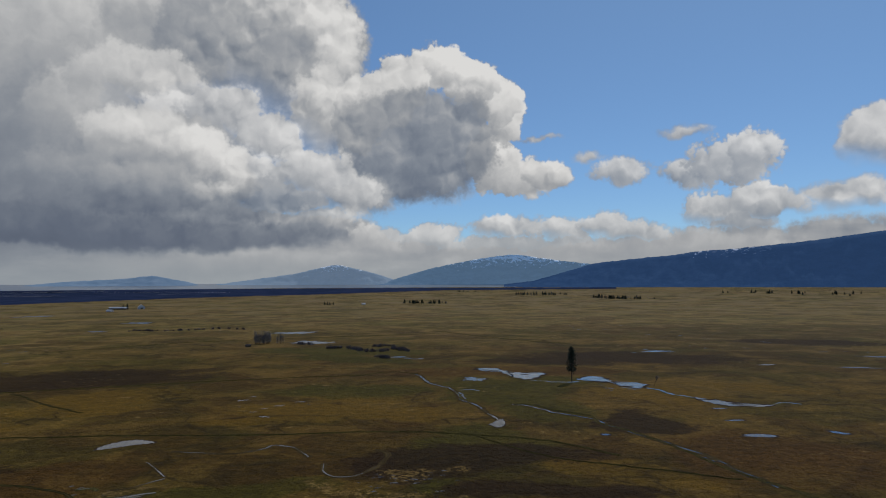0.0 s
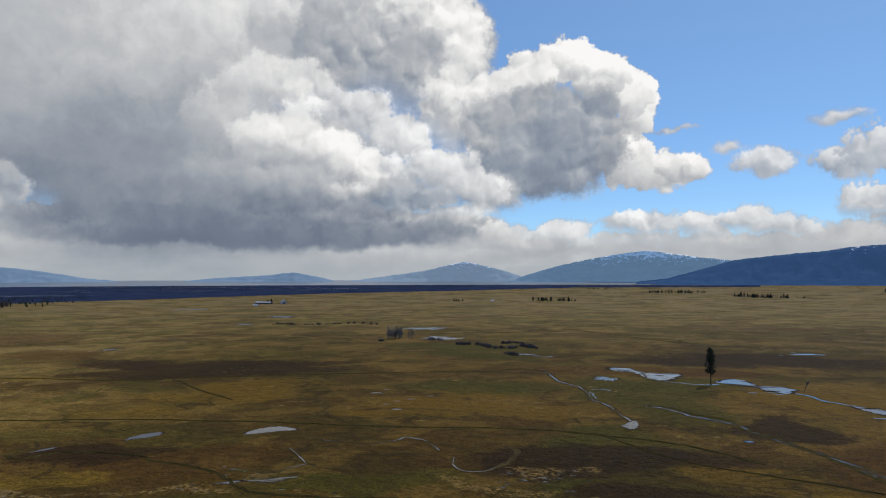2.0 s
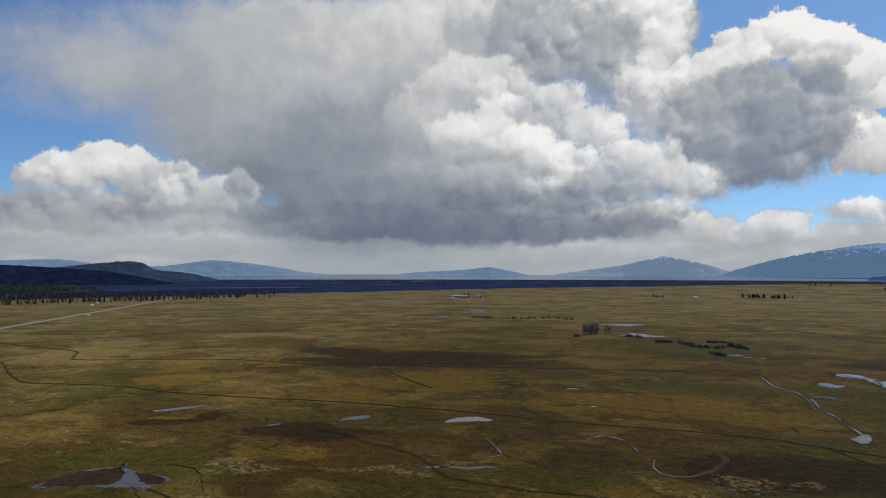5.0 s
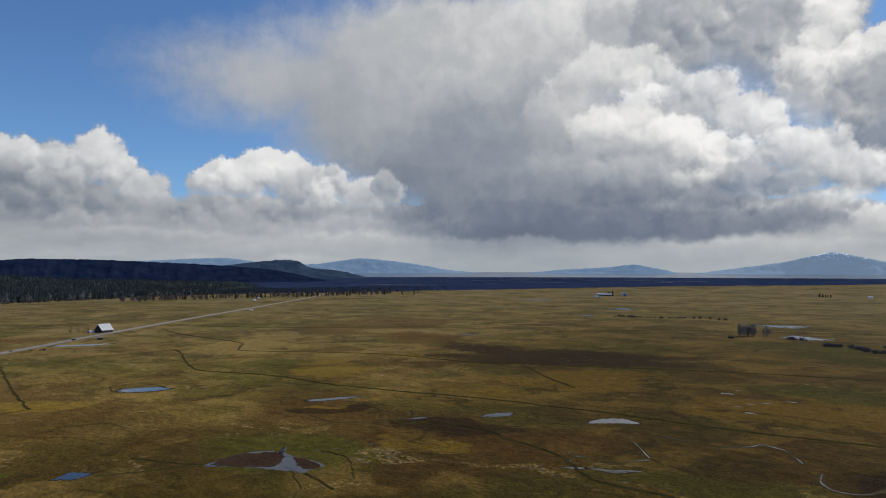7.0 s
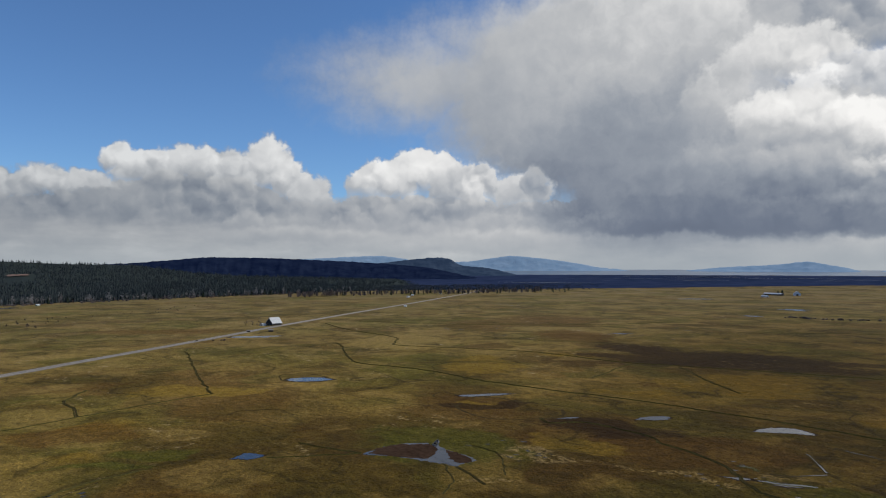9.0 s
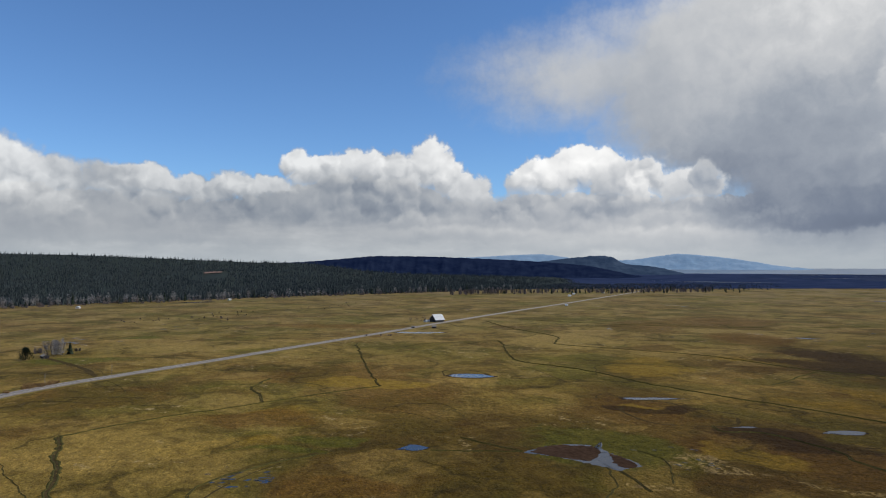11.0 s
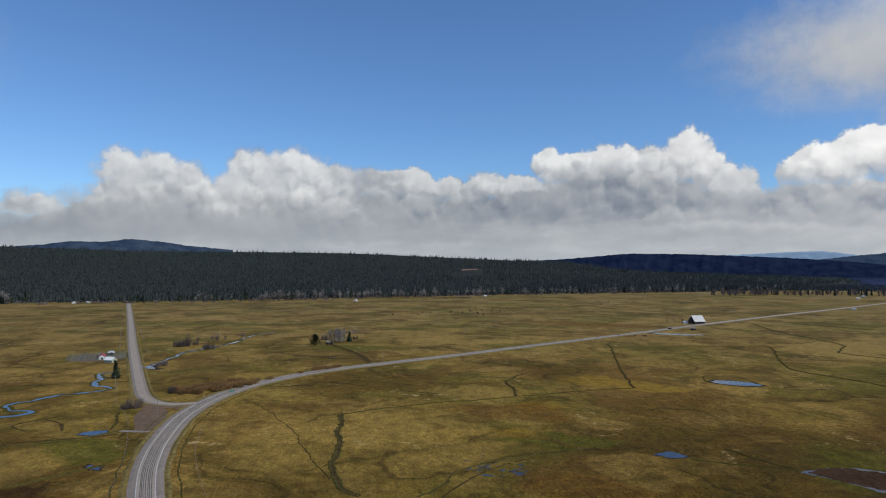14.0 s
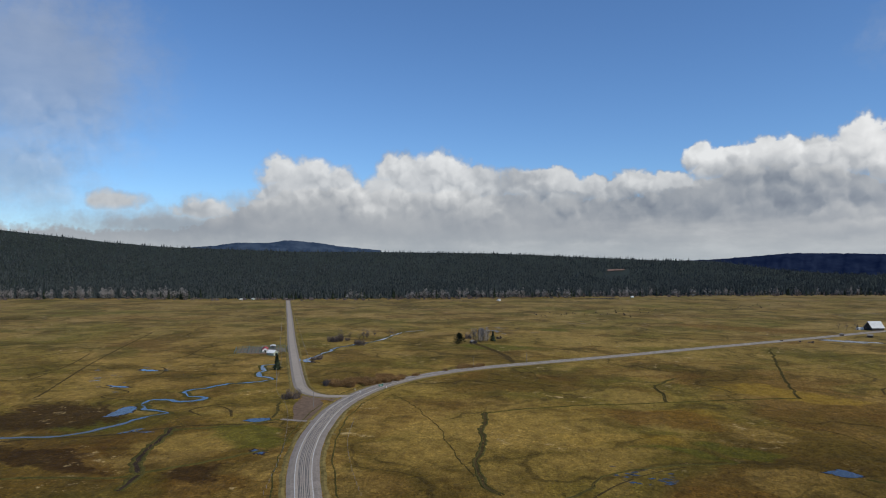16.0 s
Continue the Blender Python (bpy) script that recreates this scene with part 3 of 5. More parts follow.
SIGN_GREEN = plain("sign_green", (0.010, 0.130, 0.080), (0.020, 0.180, 0.110), 0.8, 0.5)
# base paled to carry the haze and the sky mirrored in the lake
LAKE = plain("hazy_lake_water", (0.13, 0.16, 0.19), (0.20, 0.23, 0.26), 0.01, 0.35, spec=0.8)
# dark blue stands for cloud shade and haze over the far plain
SHADED_PLAIN = plain("cloud_shaded_plain", (0.016, 0.026, 0.058), (0.036, 0.049, 0.095), 0.012, 1.0, spec=0.0)
# the blues are painted haze; both blue ridges are also darkened for cloud shade
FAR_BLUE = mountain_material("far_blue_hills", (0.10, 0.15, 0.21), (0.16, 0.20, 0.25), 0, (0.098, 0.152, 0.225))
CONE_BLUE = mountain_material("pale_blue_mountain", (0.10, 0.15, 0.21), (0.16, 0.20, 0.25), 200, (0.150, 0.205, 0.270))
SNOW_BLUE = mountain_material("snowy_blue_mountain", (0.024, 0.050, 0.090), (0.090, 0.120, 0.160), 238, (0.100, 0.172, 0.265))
HAZY_DEEP_BLUE = mountain_material("hazy_deep_ridge", (0.010, 0.024, 0.055), (0.026, 0.046, 0.085), 318, (0.026, 0.060, 0.140), 1800.0)
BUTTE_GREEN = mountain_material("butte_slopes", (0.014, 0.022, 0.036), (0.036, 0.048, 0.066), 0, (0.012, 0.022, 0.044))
HAZY_SHADED_RIDGE = mountain_material("hazy_shaded_ridge", (0.006, 0.010, 0.022), (0.014, 0.020, 0.036), 0, (0.001, 0.003, 0.014))


# ---- building blocks ----
class Soup:
    """Points and faces of one mesh."""

    def __init__(self):
        self.points, self.faces = [], []

    def add(self, points, faces):
        k = len(self.points)
        self.points += [tuple(p) for p in points]
        self.faces += [tuple(k + i for i in f) for f in faces]

    def box(self, x0, y0, z0, x1, y1, z1):
        self.add([(x, y, z) for z in (z0, z1) for x, y in ((x0, y0), (x1, y0), (x1, y1), (x0, y1))],
                 [(3, 2, 1, 0), (4, 5, 6, 7), (0, 1, 5, 4), (1, 2, 6, 5), (2, 3, 7, 6), (3, 0, 4, 7)])

    def stick(self, a, b, ra, rb, sides=3):
        a, b = Vector(a), Vector(b)
        d = (b - a).normalized()
        u = d.orthogonal().normalized()
        w = d.cross(u)
        ring = [(math.cos(i * math.tau / sides), math.sin(i * math.tau / sides)) for i in range(sides)]
        self.add([a + (u * c + w * s) * ra for c, s in ring] + [b + (u * c + w * s) * rb for c, s in ring],
                 [(i, (i + 1) % sides, sides + (i + 1) % sides, sides + i) for i in range(sides)] + [tuple(range(sides))[::-1], tuple(range(sides, 2 * sides))])

    def skirt(self, rng, x, y, z, r, h, sides):
        """A ragged hanging cone of boughs."""
        rim = []
        for i in range(sides):
            a = (i + rng.uniform(-0.3, 0.3)) * math.tau / sides
            k = r * rng.uniform(0.65, 1.15)
            rim.append((x + k * math.cos(a), y + k * math.sin(a), z + h * rng.uniform(-0.12, 0.12)))
        self.add([(x + rng.uniform(-0.1, 0.1) * r, y, z + h)] + rim, [(0, 1 + i, 1 + (i + 1) % sides) for i in range(sides)])

    def tuft(self, rng, centre, r, count, size):
        """Loose leaf blades filling a ball."""
        for _ in range(count):
            d = Vector((rng.gauss(0, 1), rng.gauss(0, 1), rng.gauss(0, 0.8)))
            c = Vector(centre) + d.normalized() * r * rng.random() ** 0.4
            u = Vector((rng.gauss(0, 1), rng.gauss(0, 1), rng.gauss(0, 0.6))).normalized() * size * rng.uniform(0.6, 1.3)
            w = u.orthogonal().normalized() * size * rng.uniform(0.3, 0.6)
            self.add([c - u, c + w, c + u, c - w], [(0, 1, 2, 3)])

    def mesh(self, name):
        made = bpy.data.meshes.new(name)
        made.from_pydata(self.points, [], self.faces)
        made.update()
        return made


def thing(name, x, y, z, label, category, group="", turn=0.0):
    ob = new(name)
    ob.matrix_world = pose(x, y, z, 0, 0, turn)
    return tagged(ob, label, category, group)


def part(name, soup, mat, parent, label=""):
    data = soup.mesh(name)
    data.materials.append(mat)
    ob = new(name, data)
    ob.parent = parent
    return tagged(ob, label)


def setting(name, soup, mat, label, category):
    data = soup.mesh(name)
    data.materials.append(mat)
    return tagged(new(name, data), label, category, kind="structure")


def rise(r):
    """Height of the plain, which lifts towards its far rim."""
    return 1.406e-5 * max(r - 2500, 0) ** 2


def spline(points, step):
    """A smooth line through points, in steps of about step metres."""
    p = [Vector((*q, 0)) for q in points]
    p = [2 * p[0] - p[1], *p, 2 * p[-1] - p[-2]]
    line = []
    for a, b, c, d in zip(p, p[1:], p[2:], p[3:]):
        k = max(2, int((c - b).length / step))
        for i in range(k):
            t = i / k
            line.append(0.5 * (2 * b + (c - a) * t + (2 * a - 5 * b + 4 * c - d) * t * t + (3 * b - a - 3 * c + d) * t ** 3))
    return line + [p[-2]]


def ribbon(line, profile, wander=0.0, rng=None, base=True):
    """A strip along line; profile: (offset to the right, height) across it."""
    soup = Soup()
    points = []
    for i, p in enumerate(line):
        d = (line[min(i + 1, len(line) - 1)] - line[max(i - 1, 0)]).normalized()
        side = Vector((d.y, -d.x, 0))
        k = 1.0 + (rng.uniform(-wander, wander) if rng else 0.0)
        z = rise(p.xy.length) if base else 0.0
        points += [p + side * off * k + Vector((0, 0, h + z)) for off, h in profile]
    m = len(profile)
    soup.add(points, [(i * m + j, i * m + j + 1, (i + 1) * m + j + 1, (i + 1) * m + j) for i in range(len(line) - 1) for j in range(m - 1)])
    return soup


def blob(rng, x, y, a, b, turn, z, rough=0.25, count=84, soup=None):
    """An uneven oval sheet."""
    soup = soup or Soup()
    waves = [(k, rng.uniform(0, math.tau), rough / k ** 0.75) for k in range(2, 22)]
    rim = []
    for i in range(count):
        t = i * math.tau / count
        k = max(0.25, 1 + 0.8 * sum(amp * math.sin(n_ * t + ph) for n_, ph, amp in waves))
        px, py = a * k * math.cos(t), b * k * math.sin(t)
        c, s = math.cos(radians(turn)), math.sin(radians(turn))
        rim.append((x + px * c - py * s, y + px * s + py * c, z))
    soup.add([(x, y, z)] + rim, [(0, 1 + i, 1 + (i + 1) % count) for i in range(count)])
    return soup


# ---- ground, distance ----
def ground_sheet():
    soup = Soup()
    rings = [0, 40, 90, 150, 220, 300, 400, 520, 660, 820, 1000, 1250, 1500, 1800, 2100, 2400, 2700, 3000, 3300, 3600, 3900, 4200, 4500, 4800, 4960]
    m = 180
    points = [(r * math.cos(i * math.tau / m), r * math.sin(i * math.tau / m), rise(r)) for r in rings[1:] for i in range(m)]
    faces = [(j * m + i, j * m + (i + 1) % m, (j + 1) * m + (i + 1) % m, (j + 1) * m + i)[::-1] for j in range(len(rings) - 2) for i in range(m)]
    soup.add(points, faces)
    soup.add([(0, 0, 0)] + points[:m], [(0, 1 + i, 1 + (i + 1) % m) for i in range(m)])
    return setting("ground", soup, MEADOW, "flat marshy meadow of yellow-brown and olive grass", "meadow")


def sector(az0, az1, near, far, lift, rough, rng):
    """A sheet on the plain between two bearings; near, far: functions of bearing."""
    soup = Soup()
    m, k = 160, 6
    points = []
    for i in range(m + 1):
        az = az0 + (az1 - az0) * i / m
        a, b = near(az) + rng.uniform(-rough, rough), far(az) + rng.uniform(-rough, rough)
        for j in range(k + 1):
            r = a + (b - a) * j / k
            points.append(bearing(az, r, rise(r) + lift))
    soup.add(points, [(i * (k + 1) + j, (i + 1) * (k + 1) + j, (i + 1) * (k + 1) + j + 1, i * (k + 1) + j + 1)[::-1] for i in range(m) for j in range(k)])
    return soup


def between(rows):
    xs, ys = [a for a, _ in rows], [b for _, b in rows]
    return lambda az: float(np.interp(az, xs, ys))


def mountain(name, crest, r, depth, mat, label, rough=0.05, step=0.12, trees=None):
    """A ridge whose crest has these heights in degrees at these bearings."""
    rng = random.Random(name)
    soup = Soup()
    az0, az1 = crest[0][0], crest[-1][0]
    m = int((az1 - az0) / step)
    xs, ys = [c[0] for c in crest], [c[1] for c in crest]
    rows = [(-1 + k / 12, (k / 12) ** 1.25) for k in range(13)] + [(0.1, 0.85), (0.3, 0.0)]
    points = []
    for i in range(m + 1):
        az = az0 + (az1 - az0) * i / m
        el = sum(float(np.interp(az + d, xs, ys)) for d in (-0.3, 0, 0.3)) / 3
        top = EYE + r * math.tan(radians(el)) + (noise.noise((az * 2.1, r, 1)) * 0.6 + noise.noise((az * 5, r, 2)) * 0.35 + noise.noise((az * 13, r, 3)) * 0.18) * rough * 120
        for s, h in rows:
            fold = (noise.noise((az * 1.3, s * 3, r * 0.01)) * 0.18 + noise.noise((az * 3.7, s * 5, r * 0.02)) * 0.09) * math.sin(math.pi * -s) if -1 < s < 0 else 0
            rr = min(r + s * depth, 4970)
            low = rise(rr) - 2
            points.append(bearing(az, rr, low + (top - low) * max(0, h + fold)))
    k = len(rows)
    soup.add(points, [(i * k + j, (i + 1) * k + j, (i + 1) * k + j + 1, i * k + j + 1)[::-1] for i in range(m) for j in range(k - 1)])
    ob = setting(name, soup, mat, label, "mountain")
    for f in ob.data.polygons:
        f.use_smooth = True
    return ob


ground_sheet()
rng = random.Random(5)
# the cloud-shaded part of the plain, laid on as a dark sheet
SHADED_NEAR = between([(-14, 4330), (0, 4230), (10, 3900), (20, 3680), (32, 3320), (45, 3050), (58, 2950)])
setting("ground_shaded_plain", sector(-14, 60, SHADED_NEAR, between([(-14, 4470), (60, 4470)]), 0.6, 14, rng), SHADED_PLAIN, "far side of the plain, coloured dark blue for cloud shade", "moor")
setting("water_lake", sector(-6, 52, between([(-6, 4520), (52, 4440)]), between([(-6, 4800), (10, 4960), (52, 4962)]), 0.9, 10, rng), LAKE, "pale far lake below the mountains", "lake")
for k in range(26):
    az, d = rng.uniform(-6, 47), rng.uniform(3450, 4420)
    if d > SHADED_NEAR(az) + 60:
        setting("water_far_pool", blob(random.Random(k), *bearing(az, d).xy, rng.uniform(60, 260), rng.uniform(6, 16), az + 180, rise(d) + 1.6, 0.3, 40), LAKE, "long pale pool on the shaded far plain", "pool")
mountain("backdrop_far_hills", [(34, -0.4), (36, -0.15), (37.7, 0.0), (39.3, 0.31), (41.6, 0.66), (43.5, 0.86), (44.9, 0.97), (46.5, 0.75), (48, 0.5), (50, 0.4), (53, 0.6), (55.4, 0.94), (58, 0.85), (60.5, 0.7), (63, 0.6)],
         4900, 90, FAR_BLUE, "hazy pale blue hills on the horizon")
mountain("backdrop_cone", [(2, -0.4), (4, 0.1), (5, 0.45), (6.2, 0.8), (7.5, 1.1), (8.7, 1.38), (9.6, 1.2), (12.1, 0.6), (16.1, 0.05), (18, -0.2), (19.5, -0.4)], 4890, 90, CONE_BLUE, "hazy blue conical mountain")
mountain("backdrop_butte", [(18.5, -0.4), (19.3, -0.25), (20.3, 0.03), (21.6, 0.28), (22.8, 0.5), (24, 0.32), (25.4, 0.2), (28.4, 0.05), (31, -0.2), (32.5, -0.4)], 4880, 90, FAR_BLUE, "small butte, blue with haze, beyond the lake")
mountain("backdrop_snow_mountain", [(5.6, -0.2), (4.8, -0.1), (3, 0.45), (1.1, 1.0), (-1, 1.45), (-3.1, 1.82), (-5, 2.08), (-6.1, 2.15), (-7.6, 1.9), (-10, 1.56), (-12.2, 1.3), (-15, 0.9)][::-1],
         4870, 110, SNOW_BLUE, "broad haze-blue mountain with snow patches at the summit")
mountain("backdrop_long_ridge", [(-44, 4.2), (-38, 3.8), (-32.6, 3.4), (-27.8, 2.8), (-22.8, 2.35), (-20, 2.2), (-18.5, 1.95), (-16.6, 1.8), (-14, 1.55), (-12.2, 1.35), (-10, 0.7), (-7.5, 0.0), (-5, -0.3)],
         4800, 330, HAZY_DEEP_BLUE, "long wooded ridge with traces of snow, blue with haze and cloud shade")
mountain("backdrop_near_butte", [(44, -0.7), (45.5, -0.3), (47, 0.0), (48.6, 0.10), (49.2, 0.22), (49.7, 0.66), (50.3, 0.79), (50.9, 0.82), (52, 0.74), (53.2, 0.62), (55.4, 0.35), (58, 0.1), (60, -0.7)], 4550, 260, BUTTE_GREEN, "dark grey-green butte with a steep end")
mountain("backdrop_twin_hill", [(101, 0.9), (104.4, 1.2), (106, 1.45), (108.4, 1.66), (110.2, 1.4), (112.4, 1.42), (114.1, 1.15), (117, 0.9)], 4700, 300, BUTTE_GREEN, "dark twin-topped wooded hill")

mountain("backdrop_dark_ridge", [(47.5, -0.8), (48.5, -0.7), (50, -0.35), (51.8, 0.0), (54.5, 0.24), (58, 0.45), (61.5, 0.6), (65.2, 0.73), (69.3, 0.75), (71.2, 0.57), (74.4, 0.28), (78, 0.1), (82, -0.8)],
         4300, 350, HAZY_SHADED_RIDGE, "long wooded ridge, dark with cloud shade and blue with haze", 0.04)

# the wooded hillside: front edge in metres and skyline in degrees, by bearing
WOOD_FRONT = between([(50, 3050), (56, 2900), (63, 2640), (69, 2430), (77, 2215), (86, 2030), (95, 1915), (102, 1850), (108, 1850), (114, 1890), (121, 1985), (128, 2070), (138, 2150)])
WOOD_TOP = between([(48, -1.6), (50.5, -1.4), (54.5, -0.95), (61.5, -0.85), (66, -0.75), (70, -0.5), (74.4, 0.12), (79.2, 0.2), (85.1, 0.45), (91.6, 0.70), (99.8, 0.76),
                    (108, 0.74), (113, 0.88), (117.4, 1.0), (121.3, 1.28), (125, 1.7), (128.5, 2.05), (138, 2.7)])
WOOD_CREST = 3900.0


def hill_point(az, s):
    a = WOOD_FRONT(az)
    r = a + (WOOD_CREST - a) * s
    e0 = -math.degrees(math.atan((EYE - rise(a)) / a))
    top = WOOD_TOP(az)
    el = e0 + (top - e0) * s ** 0.92
    bumps = noise.noise((az * 0.35, s * 2.5, 4)) * 14 * math.sin(min(s, 1) * math.pi)
    return bearing(az, r, EYE + r * math.tan(radians(el)) + bumps - 1.0)


def hillside():
    soup = Soup()
    m, k = 180, 24
    points = []
    for i in range(m + 1):
        az = 48 + 92 * i / m
        points += [hill_point(az, j / k) for j in range(k + 1)] + [bearing(az, 4400, rise(4400) - 20)]
    k += 2
    soup.add(points, [(i * k + j, (i + 1) * k + j, (i + 1) * k + j + 1, i * k + j + 1)[::-1] for i in range(m) for j in range(k - 1)])
    return setting("ground_hillside", soup, SHADED_FLOOR, "forest floor of a long hillside, coloured dark as tree shade", "hillside")


hillside()


def clearing():
    """A strip of bare reddish ground high in the wood."""
    soup = Soup()
    points = [hill_point(81.2 + i * 0.13 + (j % 2) * 0.1, 0.60 + j * 0.022 + 0.02 * noise.noise((i * 0.9, j, 0))) + Vector((0, 0, 4)) for i in range(11) for j in range(3)]
    soup.add(points, [(i * 3 + j, (i + 1) * 3 + j, (i + 1) * 3 + j + 1, i * 3 + j + 1)[::-1] for i in range(10) for j in range(2)])
    return setting("ground_clearing", soup, TURNED_EARTH, "bare reddish clearing in the hillside forest", "clearing")


clearing()

# ---- roads ----
HIGHWAY = [(-150, -44), (-220, -66), (-287, -88), (-318, -98), (-356, -108), (-404, -116), (-469, -120), (-533, -111), (-586, -90), (-626, -62), (-661, -25), (-690, 15), (-725, 64),
           (-767, 121), (-826, 197), (-893, 287), (-988, 412), (-1090, 541), (-1290, 810), (-1488, 1085), (-1845, 1569), (-2135, 1960)]
SIDE_ROAD = [(-1900, -636), (-1830, -612), (-1217, -403), (-866, -284), (-673, -217), (-563, -178), (-531, -165), (-511, -152), (-503, -138), (-505, -120)]


def road(name, line, half, shoulder, label, tar):
    ob = tagged(new(name), label, "road", kind="structure")
    edge = half + shoulder
    part("shoulder", ribbon(line, [(-edge - 2.5, -0.1), (-edge, 0.30), (edge, 0.30), (edge + 2.5, -0.1)], 0.012, random.Random(name)), GRAVEL, ob, "pale gravel shoulder")
    part("carriageway", ribbon(line, [(-half - 0.4, 0.26), (-half - 0.3, 0.36), (half + 0.3, 0.36), (half + 0.4, 0.26)]), ASPHALT, ob, "worn grey asphalt")
    for side in (-1, 1):
        a, b = side * (edge + 2.2), side * (edge + 5.0)
        strip = ribbon(line, sorted([(a, 0.0), ((a + b) / 2, 0.35), (b, -0.02)]), 0.05, random.Random(name + str(side)))
        part("verge", strip, STRAW, ob, "pale straw grass verge")
        for c in ((side * (edge + 8.0),) if tar else ()):
            low = [p + Vector((noise.noise((p.x * 0.06, p.y * 0.06, c)), noise.noise((p.x * 0.06, p.y * 0.06, c + 5)), 0)) * 1.2 for p in line if p.y < 60]
            part("verge_ditch", ribbon(low, [(c - 0.45, -0.02), (c - 0.2, 0.16), (c, 0.05), (c + 0.2, 0.16), (c + 0.45, -0.02)], 0.03, random.Random(name)), BANK, ob, "dark grassy roadside furrow")
    for off in ((-half, half) if tar else ()):
        part("edge_line", ribbon(line, [(off - 0.13, 0.372), (off + 0.13, 0.372)]), ROAD_PAINT, ob, "white painted edge line")
    near = line[:int(len(line) * 0.42)]
    r = random.Random(7)
    for off in tar:
        wobble = [p + Vector((noise.noise((p.x * 0.05, p.y * 0.05, off)) * 0.10, noise.noise((p.x * 0.05, p.y * 0.05, off + 9)) * 0.10, 0)) for p in near]
        part("tar_seam", ribbon(wobble, [(off - 0.14, 0.368), (off + 0.14, 0.368)], 0.04, r), TAR, ob, "dark tar seal along a wheel track")
    return ob


road("road_highway", spline(HIGHWAY, 7), 3.9, 1.8, "two-lane grey highway curving across the meadow", (-2.3, -1.7, -1.0, -0.1, 0.9, 1.6, 2.4))
road("road_side", spline(SIDE_ROAD, 8), 2.7, 0.7, "straight grey side road running to the forest", ())
setting("ground_dirt_corner", blob(random.Random(3), -466, -141, 42, 10, 13, 0.06, 0.10), BARE_DIRT, "bare brown dirt corner at the road junction", "dirt")
setting("ground_dirt_corner", blob(random.Random(9), -496, -130, 20, 9, 70, 0.08, 0.10), BARE_DIRT, "bare brown dirt beside the road junction", "dirt")
setting("road_track", ribbon(spline([(-427, -146), (-424, -132), (-425, -122)], 4), [(-2, 0.05), (-1.6, 0.12), (1.6, 0.12), (2, 0.05)]), GRAVEL, "short gravel field entrance", "track")
setting("road_drive", ribbon(spline([(-690, 0), (-745, -10), (-800, -28), (-850, -48)], 6), [(-3, 0.02), (-2, 0.1), (2, 0.1), (3, 0.02)], 0.2, random.Random(4)), MEANDER_EARTH, "dirt drive to a homestead", "track")

# ---- water ----
PONDS = [  # x, y, half length, half width, turn, uneven
    (-554, 303, 19, 11, 60, 0.10), (-401, 373, 20, 4.5, 62, 0.2), (-304, 361, 6, 2, 60, 0.3),
    (203, 450, 11, 4, -5, 0.2), (208, 499, 6, 2, 0, 0.3), (258, 457, 6, 3, -40, 0.3),
    (105, 455, 3.2, 2, 0, 0.3), (-353, -133, 4, 3, 40, 0.4),
    (215, 545, 5, 2, 0, 0.3), (-216, 1140, 30, 24, -5, 0.5), (-290, 1356, 34, 26, -30, 0.5), (-745, 1700, 40, 22, -20, 0.5), (-701, 1412, 20, 12, 0, 0.4), (-1198, 2045, 50, 30, 60, 0.3),
    (-941, 426, 28, 14, 60, 0.4), (-1010, -30, 9, 3, 80, 0.5), (-60, 920, 9, 5, 0, 0.4), (31, 711, 9, 12, -10, 0.5), (-680, -210, 14, 6, 40, 0.5),
    (-520, -310, 8, 3, 70, 0.4), (-600, -330, 9, 4, 60, 0.4), (-1940, 235, 22, 44, 20, 0.3), (-150, 326, 7, 2.2, 10, 0.5),
    (66, 564, 9, 1.6, -10, 0.5), (84, 541, 6, 1.5, -60, 0.5), (111, 495, 4, 1.5, -70, 0.5), (137, 432, 4, 1.4, -70, 0.5), (147, 392, 5, 1.5, -75, 0.5), (155, 360, 4, 1.3, -75, 0.5), (-166, 320, 4, 2.0, 30, 0.4), (470, 790, 16, 4, -20, 0.5), (560, 900, 20, 5, -20, 0.5), (300, 980, 20, 6, 0, 0.5), (380, 820, 10, 4, 0, 0.5), (-640, 880, 14, 5, 30, 0.5)]
rng = random.Random(11)
for x, y, a, b, turn, rough in PONDS:
    z = rise(math.hypot(x, y))
    margin = setting("ground_pond_margin", blob(random.Random(x + y), x, y, a * 1.12 + 1.0, b * 1.12 + 1.2, turn, z + 0.03, rough), MUD, "dark muddy margin of a pond", "mud")
    setting("water_pond", blob(random.Random(x + y), x, y, a, b, turn, z + 0.07, rough), WATER, "shallow still pond in the meadow reflecting the sky", "pond")
